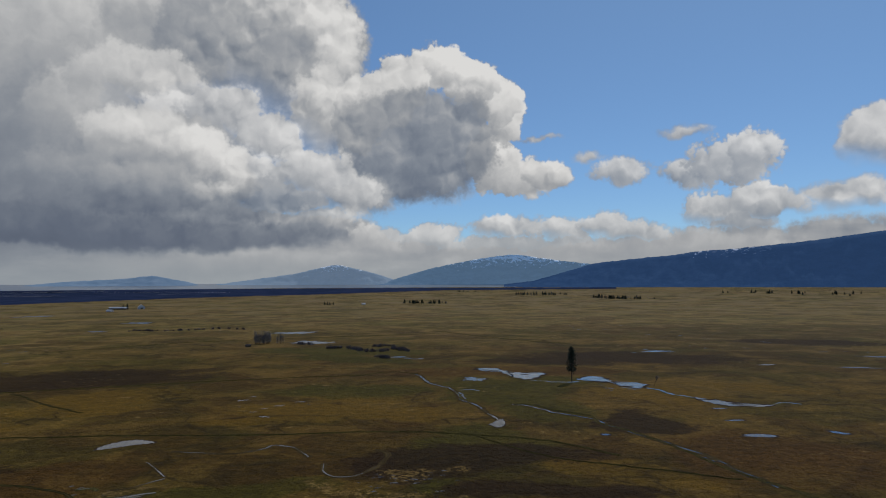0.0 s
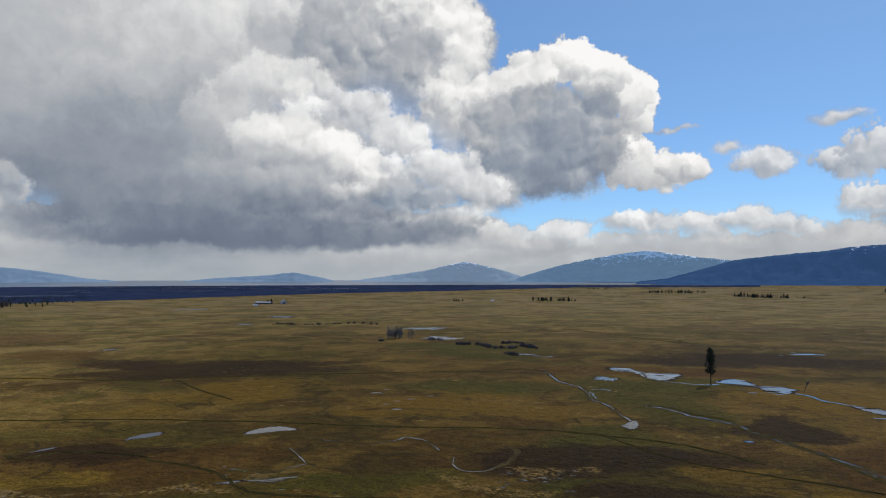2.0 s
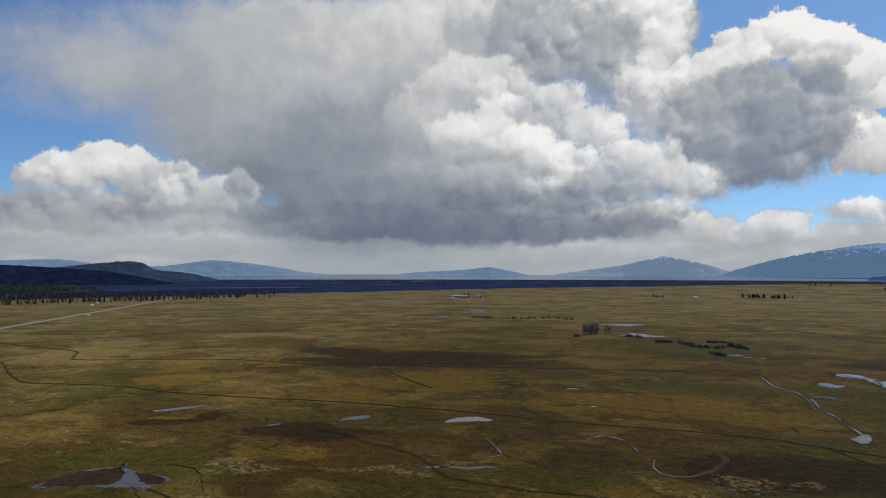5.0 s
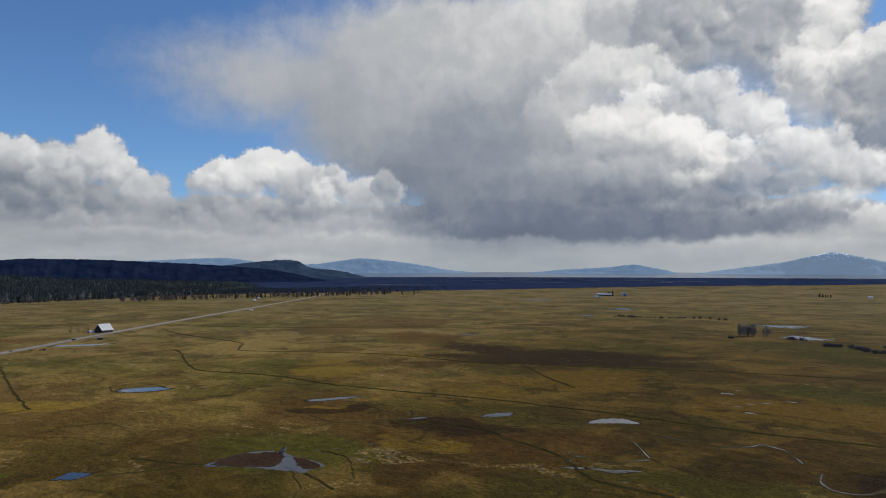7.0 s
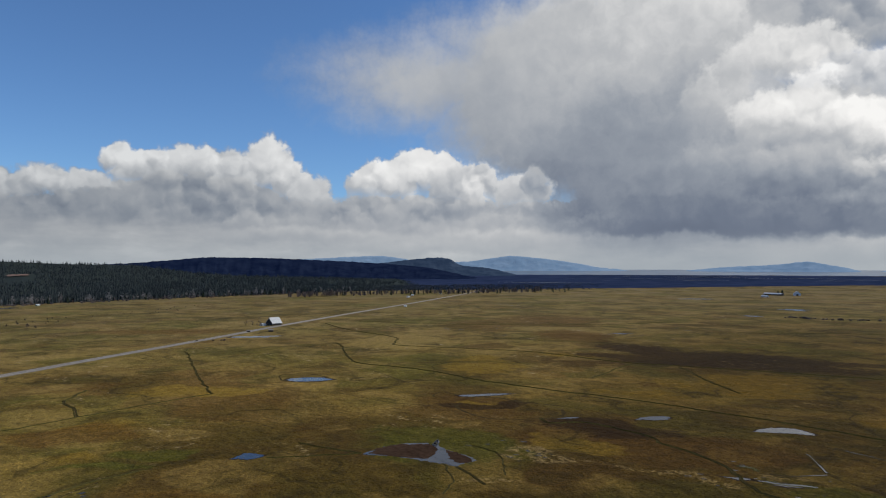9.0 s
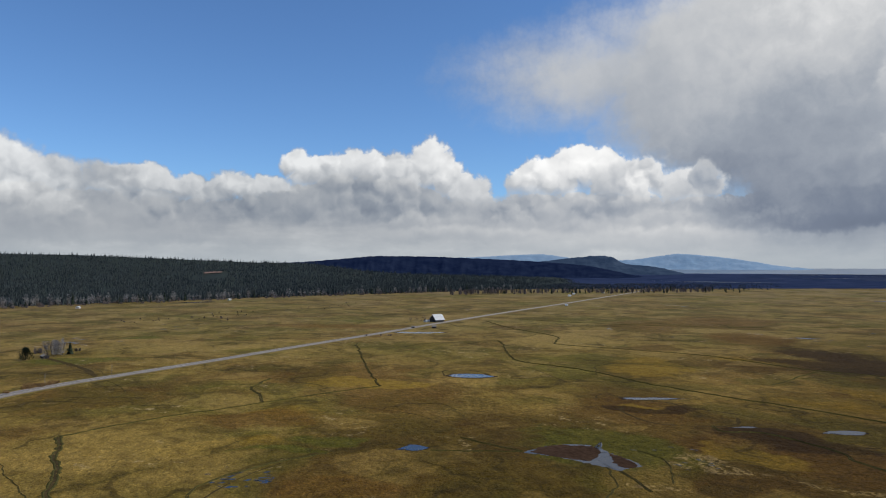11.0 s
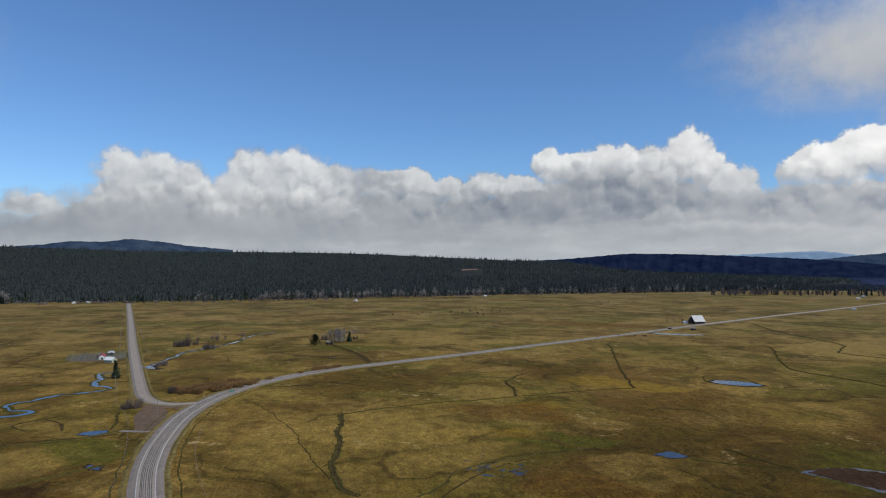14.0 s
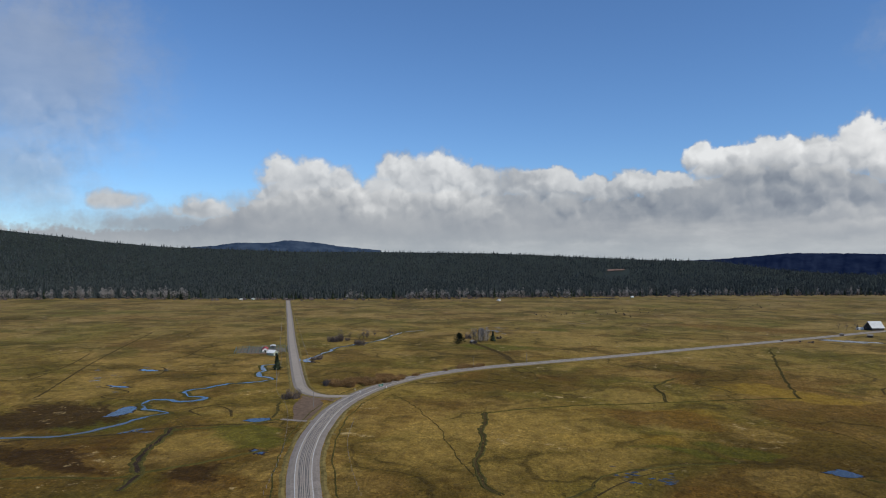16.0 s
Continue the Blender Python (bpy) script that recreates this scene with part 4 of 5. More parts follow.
for cx, cy, spread, count, seed in ((-339, 55, 12, 12, 91), (-333, 71, 12, 14, 92), (-388, -222, 14, 6, 93), (560, 900, 90, 14, 1), (420, 1020, 60, 10, 2), (300, 980, 40, 5, 3), (-150, 560, 60, 16, 4), (-160, 324, 40, 26, 5), (-20, 352, 26, 40, 6), (-260, 272, 30, 22, 7), (-215, 1145, 30, 8, 8),
                                   (-280, 1360, 40, 6, 9), (-620, 870, 60, 8, 10), (-1400, 700, 120, 10, 11), (-560, -320, 60, 8, 12), (-640, 1000, 60, 6, 13), (-1010, -20, 60, 14, 17), (-1180, 110, 60, 10, 18), (150, 640, 30, 6, 14), (-560, -350, 60, 6, 15), (-50, 900, 30, 6, 16), (-860, 760, 90, 10, 81), (-1290, 1300, 60, 8, 82), (-712, 868, 24, 6, 83), (480, 1150, 120, 10, 84), (300, 1500, 120, 8, 85)):
    q = random.Random(seed)
    for _ in range(count):
        x, y, a = cx + q.gauss(0, spread * 0.5), cy + q.gauss(0, spread * 0.4), q.uniform(0.35, 1.0) ** 2 * (1.9 if count < 20 else 1.0) * (0.8 + math.hypot(cx, cy) / 900)
        setting("water_puddle", blob(q, x, y, a * 1.6, a * 0.6, math.degrees(math.atan2(-x, y)) + q.uniform(-25, 25), rise(math.hypot(x, y)) + 0.06, 0.4, 28), WATER, "small shallow puddle in the wet meadow", "puddle")
CREEKS = [
    ([(-361, -300), (-363, -280), (-368, -262), (-378, -249), (-398, -239), (-420, -234), (-428, -229), (-435, -226), (-438, -234), (-442, -245), (-455, -255), (-470, -258), (-474, -250), (-472, -233), (-478, -224), (-488, -227), (-491, -237), (-503, -248), (-512, -249), (-522, -242), (-536, -237), (-545, -227), (-554, -212), (-565, -205), (-570, -203), (-578, -210), (-583, -218), (-598, -225), (-613, -225), (-632, -235), (-642, -237), (-650, -230)], 1.7, "winding blue creek in the meadow", -0.1),
    ([(-690, -208), (-724, -207), (-753, -205), (-789, -202), (-838, -179), (-883, -167), (-940, -162), (-972, -155), (-1000, -130)], 1.8, "narrow blue creek through the meadow", 0.15),
    ([(81, 704), (97, 697), (117, 687), (133, 692)], 1.6, "slow shallow river between its pools", 0.1), ([(187, 651), (196, 635), (199, 615), (207, 604), (215, 589)], 1.6, "slow shallow river below its pools", 0.1), ([(259, 558), (276, 568), (288, 562)], 1.5, "river running on to the east", 0.1),
    ([(-36, 751), (-26, 743), (-18, 701), (-8, 675), (6, 655)], 1.2, "narrow stream in green grass", 0.35), ([(14, 639), (23, 643), (32, 637)], 1.4, "short side pool of a stream", 0.0), ([(15, 626), (18, 608), (19, 589), (14, 594)], 1.3, "small loop of a stream", 0.0),
    ([(6, 655), (13, 617), (17, 586), (25, 565), (32, 537), (37, 516), (40, 502)], 1.1, "narrow stream feeding a pond", 0.45), ([(55, 565), (65, 563), (72, 554), (79, 540), (84, 530)], 1.2, "narrow wet channel in green grass", 0.35), ([(84, 530), (99, 516), (110, 501), (113, 488), (122, 466), (128, 450), (136, 433), (144, 414), (151, 396), (154, 369), (159, 355), (160, 339)], 1.0, "dark channel with glints of water", 0.55),
    ([(-165, 390), (-156, 379), (-149, 369), (-143, 361)], 0.5, "shallow rill in wet meadow", 0.45), ([(-178, 339), (-171, 343), (-166, 338)], 0.8, "short rill in wet meadow", 0.1), ([(-156, 325), (-149, 328), (-143, 332), (-136, 335)], 0.9, "long narrow pool in wet meadow", 0.0), ([(-142, 358), (-148, 350), (-152, 342), (-160, 338)], 0.5, "curved rill in wet meadow", 0.3),
    ([(-161, 414), (-146, 412), (-125, 408), (-109, 418), (-103, 429), (-93, 426), (-86, 417), (-77, 400)], 0.7, "shallow meander in wet meadow", 0.5),
    ([(-66, 386), (-63, 368), (-54, 360), (-46, 362), (-39, 372), (-33, 392), (-33, 409), (-40, 418)], 0.6, "narrow looping rill", 0.6)]


def stream(line, half, z, broken, rng):
    """Water that swells and narrows along a line; broken: how often it runs dry."""
    s = Soup()
    points = []
    for i, p in enumerate(line):
        d = (line[min(i + 1, len(line) - 1)] - line[max(i - 1, 0)]).normalized()
        side = Vector((d.y, -d.x, 0))
        swell = 0.85 - broken + 1.3 * noise.noise((p.x * 0.045, p.y * 0.045, 3)) + 0.7 * noise.noise((p.x * 0.17, p.y * 0.17, 5))
        base = p + Vector((0, 0, rise(p.xy.length) + z))
        points += [base + side * off * half * max(0.05, swell + rng.uniform(-0.15, 0.15)) for off in (-1, 1)]
    s.add(points, [(2 * i, 2 * i + 1, 2 * i + 3, 2 * i + 2) for i in range(len(line) - 1)])
    return s


for points, half, label, broken in CREEKS:
    line = spline(points, 3)
    lip = min(2.2, half * 1.7)
    line = [p + Vector((noise.noise((p.x * 0.09, p.y * 0.09, 1)), noise.noise((p.x * 0.09, p.y * 0.09, 7)), 0)) * half * 2.2 for p in line]
    setting("ground_creek_bank", ribbon(line, [(-half - lip, -0.02), (-half - lip * 0.4, 0.2 * min(1, lip)), (-half, 0.03), (half, 0.03), (half + lip * 0.4, 0.2 * min(1, lip)), (half + lip, -0.02)], 0.35, random.Random(label)), MEANDER_EARTH if broken > 0.25 else BANK,
            "dark grassy bank of a creek", "bank")
    setting("water_creek", stream(line, half, 0.10, broken, random.Random(label)), WATER, label, "creek")
# the muddy pool with a branching channel
def shore(corners, z, seed, ragged=0.0):
    """A sheet with an uneven shore through these corners."""
    r = random.Random(seed)
    rim = [p + Vector((r.gauss(0, 0.5), r.gauss(0, 0.5), z)) + ragged * Vector((noise.noise((p.x * 0.11, p.y * 0.11, seed)) + 0.5 * noise.noise((p.x * 0.4, p.y * 0.4, 2)), noise.noise((p.x * 0.11, p.y * 0.11, seed + 9)) + 0.5 * noise.noise((p.x * 0.4, p.y * 0.4, 6)), 0)) for p in spline(corners + corners[:1], 1.1)[:-1]]
    s = Soup()
    s.add([sum(rim, Vector()) / len(rim)] + rim, [(0, 1 + i, 1 + (i + 1) % len(rim)) for i in range(len(rim))])
    return s


setting("water_mud_pool", shore([(-316, 205), (-320, 222), (-318, 238), (-312, 246), (-304, 247), (-315, 257), (-303, 248), (-291, 246), (-278, 246), (-269, 245), (-268, 235), (-267, 229), (-275, 227), (-283, 223), (-295, 219), (-306, 212)], 0.05, 2, 0.6), WATER, "shallow water round a drying mud pool", "pool")
for corners, seed in (([(-315, 208), (-320, 220), (-319, 232), (-312, 244), (-303, 245), (-294, 238), (-287, 228), (-293, 221), (-305, 214)], 3), ([(-294, 245), (-284, 246), (-274, 245), (-268, 240), (-270, 234), (-279, 236), (-287, 241)], 4)):
    setting("ground_mud_pool", shore(corners, 0.09, seed, 1.4), RED_MUD, "dark reddish-brown drying mud in a pool", "mud")

SHORES = [  # corners, how ragged
    ([(38, 799), (58, 795), (74, 767), (94, 759), (108, 756), (100, 729), (85, 708), (75, 719), (69, 740), (56, 771), (42, 775)], 5.0),
    ([(135, 707), (152, 728), (164, 717), (170, 687), (185, 685), (193, 671), (184, 650), (173, 650), (167, 669), (159, 686), (145, 693)], 4.5),
    ([(214, 594), (224, 584), (236, 573), (245, 564), (261, 560), (255, 553), (237, 554), (225, 555), (218, 566)], 3.5),
    ([(-273, 389), (-274, 400), (-269, 411), (-262, 414), (-261, 403)], 0.8), ([(-208, 417), (-207, 433), (-201, 442), (-190, 444), (-180, 437), (-193, 429), (-201, 422)], 0.8),
    ([(-418, -260), (-434, -262), (-446, -263), (-451, -257), (-436, -250), (-423, -252)], 1.5), ([(-419, -168), (-427, -163), (-429, -155), (-423, -152), (-417, -158)], 1.0),
    ([(31, 487), (37, 499), (43, 506), (42, 483), (36, 479)], 1.0), ([(-350, 146), (-356, 155), (-354, 160), (-346, 163), (-343, 155), (-348, 150)], 1.0)]
for k, (corners, ragged) in enumerate(SHORES):
    mid = sum((Vector(c) for c in corners), Vector((0, 0))) / len(corners)
    wide = [tuple(mid + (Vector(c) - mid) * 1.10) for c in corners]
    setting("ground_pool_margin", shore(wide, 0.13, 20 + k, ragged), MUD, "dark muddy margin of a pool", "mud")
    setting("water_meadow_pool", shore(corners, 0.17, 20 + k, ragged), WATER, "shallow pool in the meadow reflecting the sky", "pool")
    q = random.Random(60 + k)
    for _ in range(7 if ragged > 3 else 0):  # mud banks breaking the surface
        c = Vector(q.choice(corners)).lerp(mid, q.uniform(0.1, 0.8))
        setting("ground_mud_bank", blob(q, c.x, c.y, q.uniform(3, 9), q.uniform(1, 2.6), math.degrees(math.atan2(-c.x, c.y)) + q.uniform(-40, 40), 0.21, 0.4, 30), MUD, "low dark mud bank in a shallow pool", "mud")

DITCHES = [  # line, half width
    ([(-464, -19), (-438, -18), (-416, -19), (-390, -17), (-358, -18), (-337, -18), (-319, -15), (-307, -11), (-299, -4)], 1.7), ([(-268, 229), (-253, 225), (-236, 221)], 0.8), ([(-316, 205), (-324, 193), (-334, 174), (-341, 162)], 0.8),
    ([(-463, -20), (-466, -11), (-488, 31), (-501, 75), (-511, 108), (-528, 160), (-540, 210)], 0.8),
    ([(-619, 138), (-590, 120), (-575, 113), (-539, 112), (-512, 109)], 1.2),
    ([(-540, 210), (-580, 220), (-625, 231), (-700, 253), (-804, 284), (-834, 292), (-861, 309)], 1.0),
    ([(-800, 478), (-755, 460), (-690, 425), (-649, 406), (-615, 395), (-573, 408), (-526, 420), (-450, 419), (-375, 433), (-316, 447), (-257, 453), (-213, 457), (-129, 457), (-38, 466), (18, 456), (68, 436), (100, 400)], 1.2),
    ([(-1091, 628), (-957, 593), (-815, 581), (-760, 545), (-725, 525), (-654, 564), (-564, 608), (-451, 615), (-390, 639), (-266, 689), (-172, 722), (-88, 742)], 1.3),
    ([(-388, 631), (-325, 573), (-276, 535)], 1.2), ([(-434, 612), (-402, 508)], 0.9),
    ([(-286, -169), (-305, -174), (-326, -184), (-351, -193), (-387, -199), (-396, -203)], 2.6),
    ([(-295, -240), (-303, -183), (-311, -174), (-330, -155), (-349, -137), (-356, -129)], 1.1), ([(-391, -200), (-404, -173), (-427, -146)], 1.0),
    ([(56, 566), (73, 563), (85, 539), (107, 520), (110, 493), (125, 462), (137, 430), (146, 390), (156, 356), (170, 324), (182, 296)], 1.5),
    ([(-317, 347), (-302, 340), (-291, 357), (-267, 360), (-241, 358), (-227, 349), (-210, 346), (-182, 334), (-159, 314), (-142, 306), (-118, 306), (-60, 312)], 1.0),
    ([(-520, -92), (-480, -70), (-415, -45), (-370, -33), (-324, -19)], 0.3), ([(-276, 228), (-266, 222), (-250, 214), (-238, 196)], 0.5), ([(-296, 20), (-312, 32), (-335, 45), (-352, 75), (-360, 110)], 0.8),
    ([(-360, 190), (-330, 200), (-317, 205)], 0.8), ([(-292, 262), (-270, 262), (-255, 250), (-240, 238)], 0.5), ([(-664, 8), (-640, 15), (-600, 20), (-575, 14)], 0.3),
    ([(-88, 742), (-60, 770), (-26, 753)], 0.9), ([(-560, 1000), (-420, 1150), (-200, 1250), (0, 1330)], 1.5), ([(-1090, 700), (-900, 820), (-760, 1000), (-720, 1150)], 1.6),
    ([(-20, 1400), (120, 1180), (200, 1100)], 1.4), ([(-480, -165), (-430, -152)], 0.8), ([(18, 456), (60, 400), (110, 372), (150, 352)], 0.8)]
for points, half in DITCHES:
    line = spline(points, 4)
    r = random.Random(points[0][0])
    line = [p + Vector((r.uniform(-0.7, 0.7), r.uniform(-0.7, 0.7), 0)) for p in line]
    ob = tagged(new("ground_ditch"), "narrow dark ditch with rank grass along its edges", "ditch", kind="structure")
    seed = r.random()
    w = half * 0.48
    lip = min(0.35, 0.06 + w * 0.6)
    line = [p + Vector((noise.noise((p.x * 0.05, p.y * 0.05, 2)), noise.noise((p.x * 0.05, p.y * 0.05, 8)), 0)) * 2.0 for p in line]
    part("bank", ribbon(line, [(-w * 2.4, -0.02), (-w * 1.5, lip), (-w * 0.7, 0.05), (w * 0.7, 0.05), (w * 1.5, lip), (w * 2.4, -0.02)], 0.3, random.Random(seed)), BANK, ob)
    part("bed", ribbon(line, [(-w * 0.75, 0.09), (w * 0.75, 0.09)], 0.3, random.Random(seed)), MUD if half > 2 else MEANDER_EARTH, ob, "wet dark mud bed")


# old loops of the streams and paths of cattle
MEANDERS = [
    ([(-332, 388), (-365, 375), (-385, 374), (-405, 358)], 1.2), ([(-385, 331), (-370, 322), (-338, 318), (-317, 340), (-312, 362), (-325, 378)], 1.2), ([(-420, 338), (-428, 345), (-430, 356), (-412, 358), (-402, 366)], 0.8),
    ([(-565, 282), (-540, 296), (-542, 318), (-580, 320), (-592, 296), (-565, 282)], 1.0), ([(-650, 345), (-630, 372), (-570, 378), (-480, 362), (-440, 376)], 0.5),
    ([(-280, 25), (-298, 32), (-322, 48), (-340, 66), (-352, 84)], 0.5), ([(-480, 290), (-420, 300), (-380, 330)], 0.4), ([(-520, 150), (-470, 165), (-430, 190), (-400, 196)], 0.4),
    ([(-640, -360), (-690, -340), (-760, -350), (-840, -330)], 0.8), ([(-560, -420), (-600, -380), (-620, -330), (-580, -310), (-560, -340)], 0.8), ([(-520, -330), (-500, -290), (-480, -300), (-470, -270)], 0.8),
    ([(-430, -200), (-445, -215), (-460, -205), (-450, -190), (-430, -180)], 0.9), ([(-700, -450), (-620, -420), (-540, -400)], 0.7), ([(-60, 470), (-20, 480), (40, 520)], 0.4),
    ([(-350, -290), (-365, -260), (-377, -229), (-401, -199), (-409, -172), (-419, -145)], 1.3), ([(-470, -345), (-495, -353), (-663, -416), (-926, -501)], 0.8),
    ([(200, 700), (300, 640), (380, 600)], 0.6), ([(-300, 800), (-200, 830), (-60, 850), (60, 850)], 0.6)]
for points, half in MEANDERS:
    line = spline(points, 3)
    setting("ground_meander", ribbon(line, [(-half, 0.03), (0, 0.06), (half, 0.03)], 0.4, random.Random(points[0][0])), MEANDER_EARTH, "faint brown scar of an old stream loop", "scar")


# ---- trees ----
def needle_tree(name, x, y, h, width, bare, label, seed, group=""):
    """A conifer: trunk, limbs, ragged crown."""
    r = random.Random(seed)
    ob = thing(name, x, y, rise(math.hypot(x, y)), label, "tree", group)
    trunk = Soup()
    last = Vector((0, 0, -0.4))
    for i in range(1, 8):
        nxt = Vector((r.uniform(-0.12, 0.12), r.uniform(-0.12, 0.12), h * i / 7.2))
        trunk.stick(last, nxt, h * 0.017 * (1.05 - (i - 1) / 7.5), h * 0.017 * (1.05 - i / 7.5), 7)
        last = nxt
    part("trunk", trunk, BARK, ob)
    crown = Soup()
    limbs = Soup()
    count = int(16 + h * 1.0)
    for i in range(count):
        f = bare + (1 - bare) * (i + r.random()) / count
        a = i * 2.4 + r.uniform(-0.5, 0.5)
        g = (f - bare) / (1 - bare)
        reach = width * (0.55 + 0.45 * math.sin(math.pi * min(1.0, 0.25 + g * 0.7))) * r.uniform(0.45, 1.15) * (1 - g ** 6 * 0.75)
        drop = -0.05 * h if g < 0.3 else 0.0
        tip = Vector((math.cos(a) * reach, math.sin(a) * reach, h * f + drop + r.uniform(-0.02, 0.03) * h))
        limbs.stick((0, 0, h * f - 0.02 * h), tip, h * 0.005, h * 0.002)
        for k in (0.4, 0.7, 1.0):
            crown.tuft(r, Vector((0, 0, h * f)).lerp(tip, k), width * 0.27 * r.uniform(0.7, 1.3), 24, h * 0.017)
    part("limb", limbs, BARK, ob)
    part("crown", crown, NEEDLES, ob)
    return ob


def spire_tree(name, x, y, h, width, label, seed, group=""):
    """A dense pointed conifer."""
    r = random.Random(seed)
    ob = thing(name, x, y, rise(math.hypot(x, y)), label, "tree", group)
    trunk = Soup()
    trunk.stick((0, 0, -0.3), (0, 0, h * 0.95), h * 0.018, h * 0.003, 6)
    part("trunk", trunk, BARK, ob)
    crown = Soup()
    for i in range(14):
        f = 0.04 + 0.9 * i / 14
        crown.skirt(r, 0, 0, h * f, width * (1 - f) ** 0.85 * r.uniform(0.85, 1.1), h * min(0.16, 1.0 - f), 9)
    for i in range(70):
        f = 0.05 + 0.93 * i / 70
        reach = width * (1 - f) ** 0.8 + 0.15
        for _ in range(3):
            a = r.uniform(0, math.tau)
            k = reach * r.uniform(0.3, 0.95)
            crown.tuft(r, (math.cos(a) * k, math.sin(a) * k, h * f), reach * 0.30 + 0.2, 7, h * 0.024)
    part("crown", crown, NEEDLES, ob)
    return ob


def round_tree(name, x, y, h, width, label, seed):
    r = random.Random(seed)
    ob = thing(name, x, y, 0, label, "tree")
    trunk = Soup()
    trunk.stick((0, 0, -0.3), (0, 0, h * 0.7), h * 0.03, h * 0.01, 6)
    part("trunk", trunk, BARK, ob)
    crown = Soup()
    for i in range(150):
        f = r.random() ** 0.8
        a = r.uniform(0, math.tau)
        k = width * (1 - f ** 1.5) ** 0.6 * r.uniform(0.35, 0.95) * (0.75 + 0.3 * math.sin(a * 3 + f * 9))
        crown.tuft(r, (math.cos(a) * k, math.sin(a) * k, h * (0.06 + 0.88 * f)), width * 0.24, 26, h * 0.032)
    part("crown", crown, NEEDLES, ob)
    return ob


def bare_tree(name, x, y, h, mat, label, seed, group="", spread=0.4, stems=1, thin=0.05, haze=0, blade=0.0045):
    """A leafless tree of forking limbs and twigs."""
    r = random.Random(seed)
    ob = thing(name, x, y, rise(math.hypot(x, y)), label, "tree", group)
    trunk, twigs = Soup(), Soup()

    def grow(a, d, length, thick, level):
        b = a + d * length
        (trunk if level < 2 else twigs).stick(a, b, max(thick, thin), max(thick * 0.6, thin * 0.6), 5 if level == 0 else 3)
        if level == 4:
            return
        for _ in range(4 if level < 3 else 3):
            turn = Vector((r.gauss(0, spread), r.gauss(0, spread), r.uniform(0.0, 0.35)))
            grow(a + d * length * r.uniform(0.5, 1.0), (d + turn).normalized(), length * r.uniform(0.5, 0.72), thick * 0.5, level + 1)

    for s in range(stems):
        lean = Vector((r.gauss(0, 0.12), r.gauss(0, 0.12), 1)).normalized()
        grow(Vector((r.uniform(-1, 1) * (stems > 1) * h * 0.15, r.uniform(-1, 1) * (stems > 1) * h * 0.15, -0.2)), lean, h * 0.38, h * 0.016, 0)
    for _ in range(haze):
        f, a = r.uniform(0.12, 1.0), r.uniform(0, math.tau)
        reach = h * (0.10 + spread * 0.42 * math.sin(math.pi * min(1.0, f ** 0.8 * 0.92))) * r.random() ** 0.5 * (0.75 + 0.25 * math.sin(a * 3 + seed + f * 5))
        d = Vector((math.cos(a), math.sin(a), 0.0))
        c = Vector((d.x * reach, d.y * reach, h * f))
        u = Vector((d.x * 0.6 + r.gauss(0, 0.4), d.y * 0.6 + r.gauss(0, 0.4), r.uniform(0.3, 1.2))).normalized() * h * r.uniform(0.02, 0.05)
        w = u.orthogonal().normalized() * h * blade
        twigs.add([c - u, c + w, c + u, c - w], [(0, 1, 2, 3)])
    part("trunk", trunk, BARK, ob)
    part("branchwork", twigs, mat, ob, "fine bare twigs")
    return ob


def shrub(name, x, y, h, width, mat, label, seed, group=""):
    """A leafless thicket of upright stems."""
    r = random.Random(seed)
    ob = thing(name, x, y, rise(math.hypot(x, y)), label, "shrub", group)
    stems = Soup()
    clumps = [(r.gauss(0, 0.45) * width, r.gauss(0, 0.45) * width, r.uniform(0.45, 1.0)) for _ in range(7)]
    for _ in range(190):
        cx, cy, tall = clumps[r.randrange(7)]
        foot = Vector((cx + r.gauss(0, 0.10) * width, cy + r.gauss(0, 0.10) * width, -0.1))
        tip = foot + Vector((r.gauss(0, 0.20) * width, r.gauss(0, 0.20) * width, h * tall * r.uniform(0.5, 1.1)))
        stems.stick(foot, tip, 0.08, 0.02)
        for k in (0.45, 0.7):
            mid = foot.lerp(tip, k)
            stems.stick(mid, mid + Vector((r.gauss(0, 0.12) * width, r.gauss(0, 0.12) * width, h * tall * r.uniform(0.1, 0.3))), 0.06, 0.03)
    part("thicket", stems, mat, ob)
    return ob


def scatter(first, places, group, seed, lo=0.8, hi=1.25):
    """Copies of a tree or shrub at the places, each turned and sized by chance."""
    r = random.Random(seed)
    tagged(first, group=group)
    for x, y in places:
        k = r.uniform(lo, hi)
        ob = copy_thing(first, pose(x, y, rise(math.hypot(x, y)), 0, 0, r.uniform(0, 360)))
        ob.scale = (k, k, k * r.uniform(0.85, 1.15))


def along(points, count, jitter, seed):
    """Loose places along a line."""
    r = random.Random(seed)
    line = spline(points, 3)
    return [(p.x + r.gauss(0, jitter), p.y + r.gauss(0, jitter)) for p in (line[int(r.random() * (len(line) - 1))] for _ in range(count))]


needle_tree("pine_tree", 126, 686, 34, 6.0, 0.34, "tall lone dark pine with a ragged crown beside the river", 1)
bare_tree("dead_tree", 197, 655, 15, TWIGS_PURPLE, "small bare tree by the river", 2, spread=0.25)
spire_tree("spruce_tree", -618, -216, 15.5, 4.4, "dense pointed dark green spruce by the creek", 3)
round_tree("juniper_tree", -842, -67, 13, 10.0, "rounded dark green conifer at a homestead", 4)
spire_tree("spruce_tree", -878, -27, 13, 3.8, "bushy dark conifer at a homestead", 5)
birch = bare_tree("bare_tree", -868, -40, 17, TWIGS_GREY, "cluster of leafless grey trees at a homestead", 6, "homestead trees", 0.22, 1, 0.05, 900)
